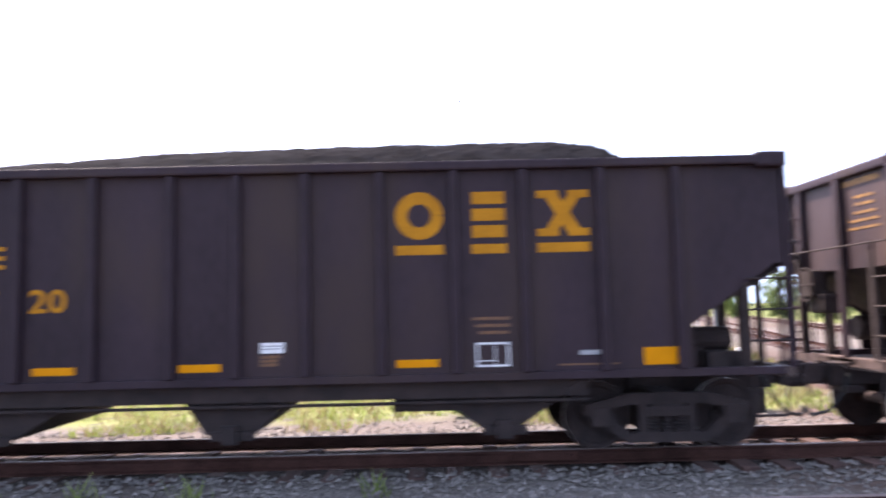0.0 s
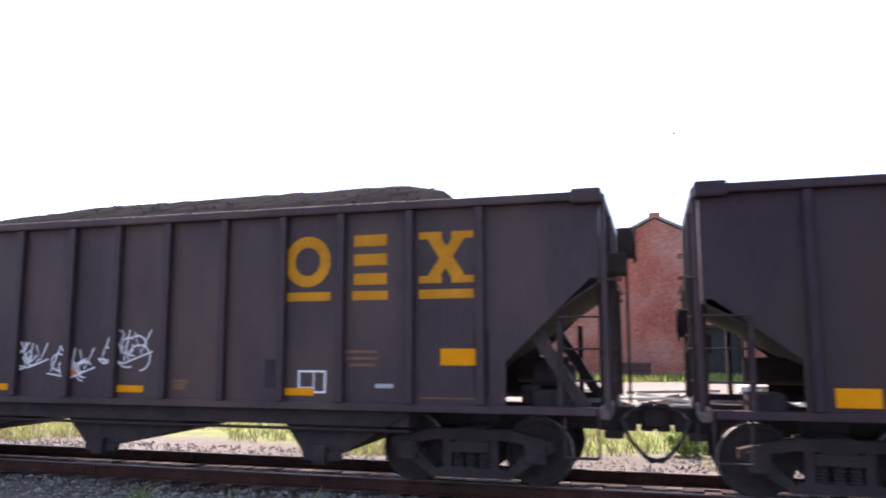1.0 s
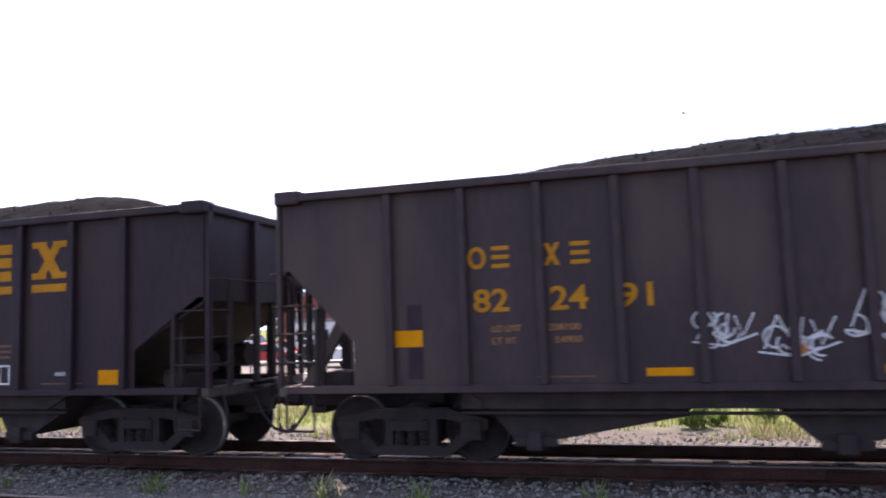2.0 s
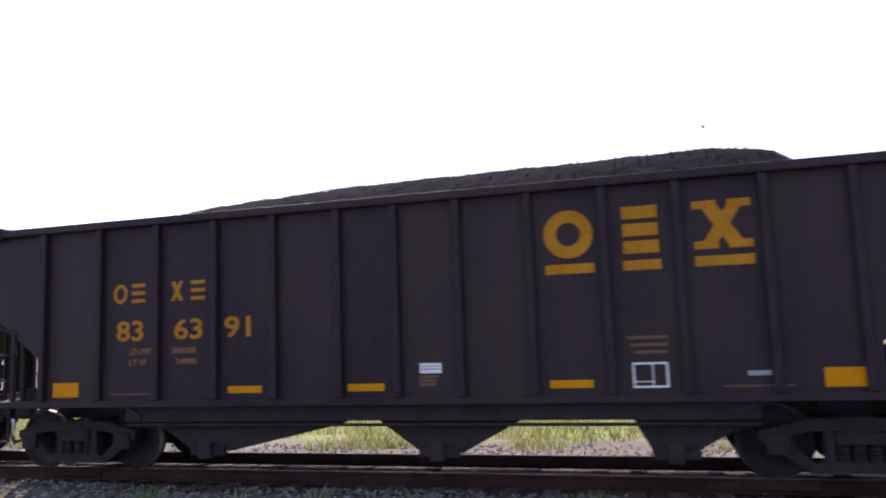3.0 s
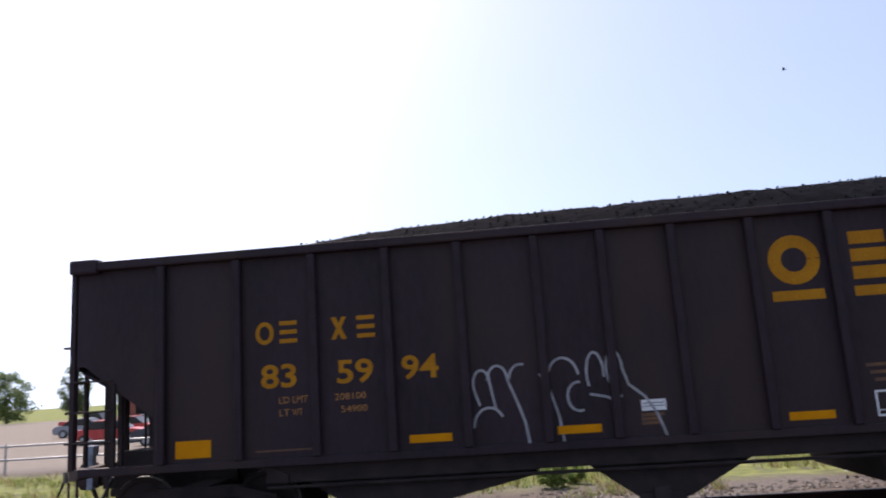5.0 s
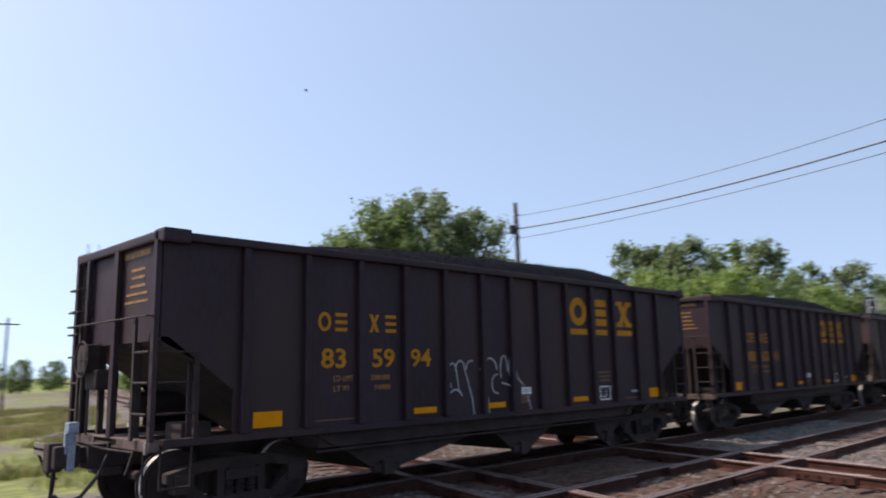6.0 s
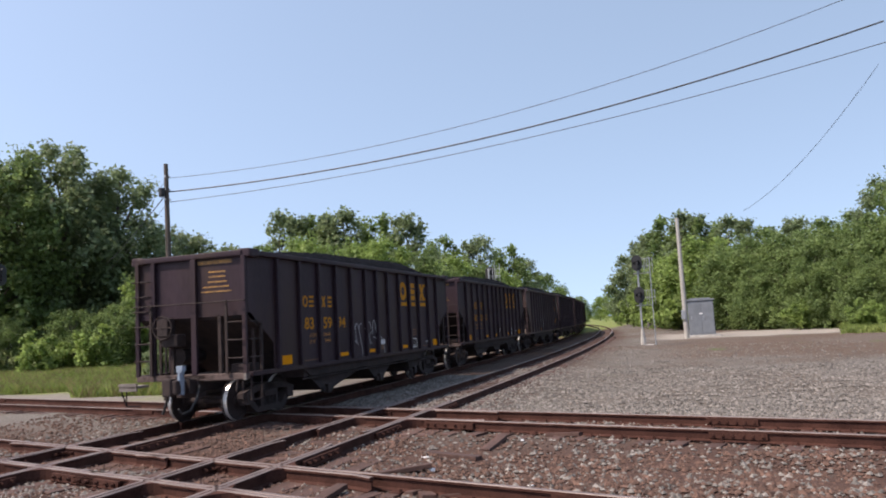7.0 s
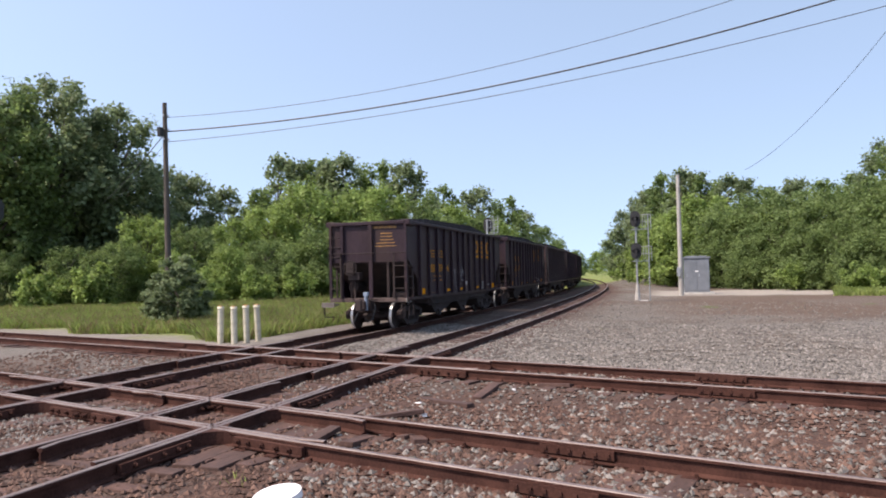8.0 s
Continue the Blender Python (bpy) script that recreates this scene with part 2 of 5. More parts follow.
def ribbon(bm, pts, w, y, t=0.002):
    """A painted line of width w along (x, z) points, on the plane y."""
    n = len(pts)
    left, right = [], []
    for i, (x, z) in enumerate(pts):
        a, b = pts[max(i - 1, 0)], pts[min(i + 1, n - 1)]
        dx, dz = b[0] - a[0], b[1] - a[1]
        l = math.hypot(dx, dz) or 1
        ox, oz = -dz / l * w / 2, dx / l * w / 2
        left.append(bm.verts.new((x + ox, y, z + oz)))
        right.append(bm.verts.new((x - ox, y, z - oz)))
    for i in range(n - 1):
        bm.faces.new((left[i], left[i + 1], right[i + 1], right[i]))


# ---- the line that the train follows ----
def track_point(s, off=0.0, centre=CENTRE):
    """Place and heading at s metres along a parallel track; off is to the left."""
    if s <= BEND:
        return Vector((s, centre + off, 0)), 0.0
    a = (s - BEND) / (RADIUS - (centre - CENTRE))
    r = RADIUS - (centre - CENTRE) - off
    return Vector((BEND + r * math.sin(a), CENTRE + RADIUS - r * math.cos(a), 0)), a


def rail_mesh(points, name):
    """A rail of true section along ground points."""
    sec = [(-0.075, -0.19), (0.075, -0.19), (0.075, -0.175), (0.012, -0.155), (0.012, -0.05), (0.038, -0.038), (0.038, -0.008), (0.03, 0.0), (-0.03, 0.0), (-0.038, -0.008), (-0.038, -0.038), (-0.012, -0.05), (-0.012, -0.155), (-0.075, -0.175)]
    bm = bmesh.new()
    rings = []
    for i, p in enumerate(points):
        a, b = points[max(i - 1, 0)], points[min(i + 1, len(points) - 1)]
        d = (b - a).normalized()
        side = Vector((-d.y, d.x, 0))
        rings.append([bm.verts.new(p + side * u + Vector((0, 0, z))) for u, z in sec])
    for a, b in zip(rings, rings[1:]):
        for i in range(len(sec)):
            j = (i + 1) % len(sec)
            f = bm.faces.new((a[i], a[j], b[j], b[i]))
            f.material_index = 1 if i in (6, 7, 8) else 0
    bm.faces.new(rings[0])
    bm.faces.new(rings[-1][::-1])
    return mesh_of(name, bm, [RAIL, RAILTOP])


def build_tracks():
    tie_bm = boxes((-1.3, 1.3, -0.115, 0.115, -0.17, 0.0), bevel=0.012)
    tie = mesh_of("tie", tie_bm, TIE)
    plate = mesh_of("tie_plate", boxes((-0.18, 0.18, -0.09, 0.09, 0.0, 0.016), (-0.12, -0.09, -0.07, -0.04, 0.016, 0.05), (0.09, 0.12, 0.04, 0.07, 0.016, 0.05)), RAIL)
    joint = mesh_of("joint_bar", boxes((-0.45, 0.45, -0.055, -0.014, -0.14, -0.04), (-0.45, 0.45, 0.014, 0.055, -0.14, -0.04), *[(x - 0.022, x + 0.022, -0.075, 0.075, -0.105, -0.07) for x in (-0.38, -0.23, -0.08, 0.08, 0.23, 0.38)]), RAIL)
    stations = [-90, -40, -20, -10, 0, 8, 14, BEND] + [BEND + 8 * i for i in range(1, 36)]
    for nm, centre, lab in (("track", CENTRE, "rusty railway track that the train runs on"), ("track", NEAR, "empty rusty railway track beside the train")):
        tr = thing(nm, lab, "railway track", kind="structure")
        for o in (GAUGE / 2, -GAUGE / 2):
            part("rail", rail_mesh([track_point(s, o, centre)[0] for s in stations], "rail"), None, tr)
        s = -46.0
        k = 0
        while s < 75:
            p, a = track_point(s, 0, centre)
            p.z = (-0.232 if s < 3 else -0.188) + 0.01 * math.sin(k * 2.3)
            part("tie", tie, None, tr, at=Matrix.Translation(p) @ pose(0, 0, 0, 0, 0, math.degrees(a) + 90 + 2 * math.sin(k * 1.7)))
            s += 0.55
            k += 1
        for o in (GAUGE / 2, -GAUGE / 2):
            for s in (-31.5, -20.6, -9.2, 1.4, 24.5, 36):
                p, a = track_point(s + (0.8 if o > 0 else 0), o, centre)
                part("joint_bar", joint, None, tr, at=Matrix.Translation(p) @ pose(0, 0, 0, 0, 0, math.degrees(a)))
    for q, lab in ((Q_FAR, "rusty crossing track cutting through the diamond"), (Q_NEAR, "rusty near crossing track with bolted joints")):
        tr = thing("crossing_track", lab, "railway track", kind="structure")
        turn = math.degrees(math.atan2(QD.y, QD.x))
        for o in (GAUGE / 2, -GAUGE / 2):
            part("rail", rail_mesh([QN * (q + o) + QD * s for s in (-120, -40, -10, 0, 10, 20, 40, 90, 200)], "rail"), None, tr)
            for s in (-7.5, -2.1, 3.3, 19.5, 31):
                part("joint_bar", joint, None, tr, at=Matrix.Translation(QN * (q + o) + QD * (s + 0.3 * o)) @ pose(0, 0, 0, 0, 0, turn))
        s, k = -28.0, 0
        while s < 60:
            p = QN * q + QD * s
            p.z = -0.188 + 0.01 * math.sin(k * 1.9)
            part("tie", tie, None, tr, at=Matrix.Translation(p) @ pose(0, 0, 0, 0, 0, turn + 90 + 2.5 * math.sin(k * 2.7)))
            if -20 < s < 16:
                for o in (GAUGE / 2, -GAUGE / 2):
                    part("tie_plate", plate, None, tr, at=Matrix.Translation(Vector((p.x, p.y, -0.192)) + QN * o) @ pose(0, 0, 0, 0, 0, turn + 90))
            s += 0.56
            k += 1
    # the diamond: guard rails inside every rail, bolted reinforcing bars outside, castings in the corners
    dia = thing("diamond_crossing", "worn bolted steel diamond crossing of two double tracks", "rail crossing", kind="structure")
    guard, reach = 0.115, 2.3
    ex = Vector((1, 0, 0))
    turn_q = math.degrees(math.atan2(QD.y, QD.x))

    def meet(q, y):
        return Vector(((q - QN.y * y) / QN.x, y, 0))

    def guard_rail(mid, along, inward):
        pts = [mid + along * f for f in (-reach - 0.35, -reach, 0, reach, reach + 0.35)]
        pts[0] += inward * 0.07
        pts[-1] += inward * 0.07
        part("guard_rail", rail_mesh([p - Vector((0, 0, 0.004)) for p in pts], "guard_rail"), None, dia)
    for q in (Q_FAR, Q_NEAR):
        for c in (CENTRE, NEAR):
            for sgn in (1, -1):
                base = QN * (q + sgn * (GAUGE / 2 - guard))
                guard_rail(base + QD * ((c - base.y) / QD.y), QD, QN * -sgn)
                y = c + sgn * (GAUGE / 2 - guard)
                guard_rail(meet(q, y), ex, Vector((0, -sgn, 0)))
    bar = mesh_of("reinforcing_bar", boxes((-0.6, 0.6, -0.03, 0.03, -0.145, -0.045), (-0.6, 0.6, -0.05, 0.05, -0.165, -0.14), bevel=0.008), RAIL)
    bolt_bm = bmesh.new()
    rod(bolt_bm, (0, -0.03, 0), (0, 0.03, 0), 0.034, 6)
    rod(bolt_bm, (0, -0.06, 0), (0, 0.06, 0), 0.018, 6)
    bolt = mesh_of("bolt", bolt_bm, RAIL)

    def casting(da, db, name):
        """A corner casting between two rail directions, its inner side hollowed."""
        bm = bmesh.new()
        size, n = 0.5, 7
        plan = [Vector((0, 0, 0)), da * size]
        for i in range(1, n):
            f = i / n
            plan.append((da * size * (1 - f) ** 2 + db * size * f ** 2) + (da + db) * 0.075 * 2 * f * (1 - f))
        plan.append(db * size)
        low = [bm.verts.new((p.x, p.y, -0.17)) for p in plan]
        high = [bm.verts.new((p.x, p.y, -0.006)) for p in plan]
        bm.faces.new(high)
        bm.faces.new(low[::-1])
        for i in range(len(plan)):
            k = (i + 1) % len(plan)
            bm.faces.new((low[i], low[k], high[k], high[i]))
        return mesh_of(name, bm, RAIL)
    shapes = [casting(ex * a, QD * b, "corner_casting") for a in (1, -1) for b in (1, -1)]
    for q in (Q_FAR, Q_NEAR):
        for sq in (1, -1):
            for c in (CENTRE, NEAR):
                for sy in (1, -1):
                    p = meet(q + sq * GAUGE / 2, c + sy * GAUGE / 2)
                    for me in shapes:
                        part("corner_casting", me, None, dia, at=Matrix.Translation(p))
                    # outward arms carry the bars, every arm its bolts
                    for along, out, turn, way in ((ex, Vector((0, sy, 0)), 0, sq), (QD, QN * sq, turn_q, sy)):
                        part("reinforcing_bar", bar, None, dia, at=Matrix.Translation(p + along * (way * 1.12) + out * 0.06) @ pose(0, 0, 0, 0, 0, turn))
                        for d in (0.62, 0.8, 1.05, 1.3, 1.52):
                            part("bolt", bolt, None, dia, at=Matrix.Translation(p + along * (way * d) + out * 0.085 + Vector((0, 0, -0.095))) @ pose(0, 0, 0, 0, 0, turn))
                        for d in (0.3, 0.45):
                            part("bolt", bolt, None, dia, at=Matrix.Translation(p - along * (way * d) - out * 0.16 + Vector((0, 0, -0.095))) @ pose(0, 0, 0, 0, 0, turn))
    # long timbers under the crossing, rust-stained, just proud of the dirt
    timber = mesh_of("crossing_timber", boxes((-2.1, 2.1, -0.14, 0.14, -0.2, 0.0), bevel=0.015), TIE)
    for q in (Q_FAR, Q_NEAR):
        for c in (CENTRE, NEAR):
            mid = meet(q, c)
            for d in (-1.55, -1.1, -0.4, 0.4, 1.1, 1.55):
                part("crossing_timber", timber, None, dia, at=Matrix.Translation(mid + Vector((0, d, -0.182 + 0.006 * math.sin(d * 9)))) @ pose(0, 0, 0, 0, 0, 1.5 * math.sin(d * 5)))


def ground_material():
    m = bpy.data.materials.new("gravel_and_grass_ground")
    m.use_nodes = True
    nt = m.node_tree
    L = nt.links.new
    bs = nt.nodes["Principled BSDF"]
    bs.inputs["Roughness"].default_value = 0.95
    bs.inputs["Specular IOR Level"].default_value = 0.2
    geo = nt.nodes.new("ShaderNodeNewGeometry")
    xyz = nt.nodes.new("ShaderNodeSeparateXYZ")
    L(geo.outputs["Position"], xyz.inputs[0])

    def noise_node(s, d=5):
        n = nt.nodes.new("ShaderNodeTexNoise")
        n.inputs["Scale"].default_value, n.inputs["Detail"].default_value = s, d
        L(geo.outputs["Position"], n.inputs["Vector"])
        return n.outputs[0]

    def calc(op, a, b, c=None):
        n = nt.nodes.new("ShaderNodeMath")
        n.operation = op
        for i, v in enumerate((a, b, c)):
            if v is None:
                continue
            if isinstance(v, (int, float)):
                n.inputs[i].default_value = v
            else:
                L(v, n.inputs[i])
        return n.outputs[0]

    def step(v, lo, hi):
        n = nt.nodes.new("ShaderNodeMapRange")
        n.interpolation_type = "SMOOTHSTEP"
        L(v, n.inputs[0])
        n.inputs[1].default_value, n.inputs[2].default_value = lo, hi
        return n.outputs[0]

    def mix(f, a, b):
        n = nt.nodes.new("ShaderNodeMix")
        n.data_type = "RGBA"
        for sock, v in ((n.inputs[0], f), (n.inputs[6], a), (n.inputs[7], b)):
            if isinstance(v, tuple):
                sock.default_value = (*v, 1)
            else:
                L(v, sock)
        return n.outputs[2]
    x, y = xyz.outputs[0], xyz.outputs[1]
    n1, n2, n3, n4 = noise_node(0.25), noise_node(2.2), noise_node(24, 3), noise_node(0.07)
    vor = nt.nodes.new("ShaderNodeTexVoronoi")
    vor.inputs["Scale"].default_value = 16
    L(geo.outputs["Position"], vor.inputs["Vector"])
    wob = calc("MULTIPLY_ADD", n1, 8.0, -4.0)
    q = calc("ADD", calc("MULTIPLY_ADD", y, QN.y, calc("MULTIPLY", x, QN.x)), wob)
    yw = calc("MULTIPLY_ADD", wob, 0.5, y)
    stones = mix(step(n3, 0.3, 0.7), (0.05, 0.044, 0.039), (0.2, 0.183, 0.165))
    sep = nt.nodes.new("ShaderNodeSeparateColor")
    L(vor.outputs["Color"], sep.inputs[0])
    stones = mix(calc("MULTIPLY", sep.outputs[0], 0.5), stones, (0.175, 0.16, 0.142))
    dirt = mix(n2, (0.065, 0.048, 0.037), (0.125, 0.098, 0.077))
    base = mix(calc("MULTIPLY", step(n1, 0.4, 0.65), 0.6), stones, dirt)
    brown = mix(n2, (0.075, 0.05, 0.037), (0.13, 0.092, 0.07))
    base = mix(calc("MULTIPLY", step(n4, 0.45, 0.62), calc("MULTIPLY", step(x, 22, 34), 0.85)), base, brown)
    open_dirt = calc("MULTIPLY", step(calc("ADD", x, calc("MULTIPLY", wob, 2.0)), 30, 42), calc("SUBTRACT", 1.0, step(calc("ADD", y, wob), 0, 4)))
    base = mix(calc("MULTIPLY", open_dirt, calc("MULTIPLY_ADD", n2, 0.5, 0.35)), base, brown)
    tuft = calc("MULTIPLY", step(noise_node(0.45), 0.66, 0.72), step(x, 24, 32))
    base = mix(calc("MULTIPLY", tuft, 0.7), base, (0.075, 0.105, 0.03))
    rust = mix(n2, (0.04, 0.0215, 0.017), (0.096, 0.053, 0.04))
    near_rust = calc("MULTIPLY", step(n2, 0.12, 0.45), calc("MULTIPLY", calc("SUBTRACT", 1.0, step(q, 15.0, 17.0)), step(q, 1.0, 5.0)))
    near_rust = calc("MULTIPLY", near_rust, calc("SUBTRACT", 1.0, step(calc("ADD", x, wob), 11.5, 18.0)))
    near_rust = calc("MULTIPLY", near_rust, 0.95)
    curve = calc("MAXIMUM", calc("SUBTRACT", x, BEND), 0.0)
    off_line = calc("SUBTRACT", calc("SUBTRACT", y, (CENTRE + NEAR) / 2), calc("DIVIDE", calc("MULTIPLY", curve, curve), 2 * RADIUS))
    corridor = calc("SUBTRACT", 1.0, step(calc("ADD", calc("ABSOLUTE", off_line, 0.0), calc("MULTIPLY", wob, 0.4)), 3.2, 5.2))
    corridor = calc("MULTIPLY", calc("MULTIPLY", corridor, step(x, 14, 20)), calc("MULTIPLY_ADD", step(n2, 0.3, 0.6), 0.45, 0.4))
    base = mix(calc("MAXIMUM", near_rust, corridor), base, rust)
    # grimy bed under the train, the train's shadow painted into its dark colour
    bed_grime_shade = calc("SUBTRACT", 1.0, step(calc("ABSOLUTE", calc("SUBTRACT", y, CENTRE), 0.0), 0.95, 1.5))
    bed_grime_shade = calc("MULTIPLY", calc("MULTIPLY", bed_grime_shade, calc("SUBTRACT", 1.0, step(x, 8, 14))), 0.9)
    base = mix(bed_grime_shade, base, mix(n2, (0.018, 0.012, 0.01), (0.048, 0.031, 0.025)))
    pale = mix(n2, (0.16, 0.143, 0.122), (0.26, 0.235, 0.205))
    grass = mix(step(n2, 0.25, 0.75), (0.1, 0.15, 0.032), (0.23, 0.24, 0.09))
    back = calc("MULTIPLY", step(yw, 15.5, 17.0), calc("SUBTRACT", 1.0, step(yw, 24, 27)))
    back = calc("MULTIPLY", back, calc("MULTIPLY", step(n2, 0.3, 0.5), calc("SUBTRACT", 1.0, step(q, 3.0, 5.0))))
    field = calc("MULTIPLY", step(q, 17.0, 19.5), step(yw, 15.0, 17.5))
    far = calc("MULTIPLY", step(calc("ADD", x, wob), 84, 90), step(calc("MULTIPLY", y, -1.0), 5, 9))
    beyond = step(yw, 26, 30)
    beyond = calc("MULTIPLY", beyond, calc("SUBTRACT", 1.0, step(q, -5.0, -1.0)))
    bank = calc("MULTIPLY", calc("MULTIPLY", step(q, -5.0, -1.0), step(yw, 19, 23)), calc("SUBTRACT", 1.0, step(q, 3.0, 5.0)))
    bank = calc("MULTIPLY", bank, calc("MULTIPLY", step(n1, 0.42, 0.56), 0.8))
    back = calc("MAXIMUM", back, bank)
    shoulder = calc("MULTIPLY", calc("MULTIPLY", step(q, 14.6, 15.4), calc("SUBTRACT", 1.0, step(q, 17.6, 19.2))), step(y, 12.5, 14.5))
    base = mix(calc("MULTIPLY", shoulder, 0.8), base, pale)
    base = mix(beyond, base, pale)
    base = mix(calc("MAXIMUM", calc("MAXIMUM", back, field), far), base, grass)
    path = calc("MULTIPLY", calc("MULTIPLY", step(calc("ADD", x, wob), 64, 67), calc("SUBTRACT", 1.0, step(calc("ADD", x, wob), 80, 86))), calc("SUBTRACT", 1.0, step(y, 2, 5)))
    base = mix(calc("MULTIPLY", path, 0.85), base, mix(n2, (0.25, 0.225, 0.195), (0.36, 0.33, 0.29)))
    wild = calc("MAXIMUM", step(yw, 130, 160), step(calc("MULTIPLY", y, -1.0), 40, 60))
    base = mix(wild, base, grass)
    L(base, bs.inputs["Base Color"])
    b = nt.nodes.new("ShaderNodeBump")
    b.inputs["Strength"].default_value, b.inputs["Distance"].default_value = 0.8, 0.03
    L(calc("ADD", vor.outputs["Distance"], n3), b.inputs["Height"])
    L(b.outputs[0], bs.inputs["Normal"])
    return m


def ground_height(x, y):
    q = QN.x * x + QN.y * y
    z = -0.25 + 0.04 * min(1.0, max(0.0, q / 3))
    tracks = min(abs(y - CENTRE), abs(y - NEAR), abs(q - Q_FAR), abs(q - Q_NEAR))
    fall = min(1.0, max(0.0, (tracks - 1.6) / 3.0))
    z -= 0.16 * fall
    if y < NEAR and q < Q_NEAR:
        z -= 0.05 * fall
    z += 0.05 * (noise.noise((x * 0.35, y * 0.35, 0))) + 0.025 * noise.noise((x * 1.7, y * 1.7, 3)) * (0.4 + fall)
    far = max(abs(x), abs(y)) - 60
    if far > 0:
        z -= min(0.3, far * 0.004)
    return z


def build_ground():
    def axis(lo, hi):
        c = list(np.arange(lo, hi, 1.0))
        return [-4000, -1500, -600, -300, -160, lo - 40, lo - 20, lo - 8] + c + [hi + 8, hi + 20, hi + 45, hi + 100, 400, 800, 1800, 4000]
    xs, ys = axis(-50, 90), axis(-25, 60)
    vs = [(x, y, ground_height(x, y)) for y in ys for x in xs]
    n = len(xs)
    fs = [(j * n + i, j * n + i + 1, (j + 1) * n + i + 1, (j + 1) * n + i) for j in range(len(ys) - 1) for i in range(n - 1)]
    me = bpy.data.meshes.new("ground")
    me.from_pydata(vs, [], fs)
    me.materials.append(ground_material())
    me.shade_smooth()
    tagged(new("ground", me), "grey gravel and rust-stained ground with patchy grass", "ground", kind="structure")


def scatter_stones(name, label, material, count, region, size, seed):
    rng = np.random.RandomState(seed)
    base = np.array([(1, 0, 0), (-1, 0, 0), (0, 1, 0), (0, -1, 0), (0, 0, 0.8), (0, 0, -0.6)], float)
    tri = np.array([(0, 2, 4), (2, 1, 4), (1, 3, 4), (3, 0, 4), (2, 0, 5), (1, 2, 5), (3, 1, 5), (0, 3, 5)])
    vs, fs = [], []
    done = 0
    while done < count:
        x, y = region(rng)
        z = ground_height(x, y)
        s = size * (0.5 + rng.rand() * 1.0)
        a = rng.rand() * 6.28
        ca, sa = math.cos(a), math.sin(a)
        b = base * (s * (0.7 + 0.6 * rng.rand(6, 1)))
        b = np.stack([b[:, 0] * ca - b[:, 1] * sa * 0.8, b[:, 0] * sa + b[:, 1] * ca * 0.8, b[:, 2] * 0.8], 1) + (x, y, z + s * 0.25)
        fs.append(tri + 6 * done)
        vs.append(b)
        done += 1
    me = bpy.data.meshes.new(name)
    me.from_pydata(np.concatenate(vs).tolist(), [], np.concatenate(fs).tolist())
    me.materials.append(material)
    tagged(new(name, me), label, "gravel", kind="stuff")


def scatter_blades(name, label, material, count, region, h, w, seed):
    rng = np.random.RandomState(seed)
    vs, fs = [], []
    k = 0
    for _ in range(count):
        x, y = region(rng)
        z = ground_height(x, y) - 0.02
        for _ in range(4):
            px, py = x + rng.randn() * 0.08, y + rng.randn() * 0.08
            a = rng.rand() * 6.28
            hh = h * (0.4 + rng.rand() * 0.9)
            lx, ly = rng.randn() * 0.38 * hh, rng.randn() * 0.38 * hh
            dx, dy = math.cos(a) * w, math.sin(a) * w
            vs += [(px - dx, py - dy, z), (px + dx, py + dy, z), (px + lx * 0.5 + dx * 0.6, py + ly * 0.5 + dy * 0.6, z + hh * 0.6), (px + lx, py + ly, z + hh)]
            fs += [(k, k + 1, k + 2), (k, k + 2, k + 3)]
            k += 4
    me = bpy.data.meshes.new(name)
    me.from_pydata(vs, [], fs)
    me.materials.append(material)
    tagged(new(name, me), label, "grass", kind="stuff")


# ---- hopper cars ----
RIBS = (-1.41, -2.39, -3.4, -4.3, -5.26, -6.23, -7.12, -7.97, -8.97, -9.93, -10.92, -11.95, -13.0)
STENCIL_Y = mat("worn_yellow_stencil", (0.09, 0.05, 0.028), (0.36, 0.18, 0.035), 0.7, 14, 45, 0.02)
RIM, SILL, SIDE = 3.86, 1.08, 1.5


def ux(u):
    return u + HALF


def wheelset_mesh():
    bm = bmesh.new()
    for s in (1, -1):
        prof = [(0.1, 0.61), (0.12, 0.66), (0.36, 0.68), (0.40, 0.665), (0.485, 0.67), (0.487, 0.70), (0.459, 0.712), (0.455, 0.80), (0.448, 0.805), (0.40, 0.80), (0.37, 0.775), (0.15, 0.765), (0.13, 0.81), (0.09, 0.82)]
        lathe(bm, [(r, s * y) for r, y in prof], 32)
    lathe(bm, [(0.08, -0.95), (0.08, 0.95)], 12)
    bmesh.ops.recalc_face_normals(bm, faces=bm.faces)
    for f in bm.faces:
        c = f.calc_center_median()
        if 0.72 < abs(c.y) < 0.79 and math.hypot(c.x, c.z) > 0.43:
            f.material_index = 1
    # spoke holes' raised bosses, so that the turning shows
    for s in (1, -1):
        for k in range(3):
            a = k * 2.0944
            rod(bm, (0.11 * math.cos(a), s * 0.93, 0.11 * math.sin(a)), (0.11 * math.cos(a), s * 1.0, 0.11 * math.sin(a)), 0.02, 6)
        lathe(bm, [(0.14, s * 0.9), (0.14, s * 0.985), (0.06, s * 0.995)], 14)
    return mesh_of("wheelset", bm, [IRON, TREAD])


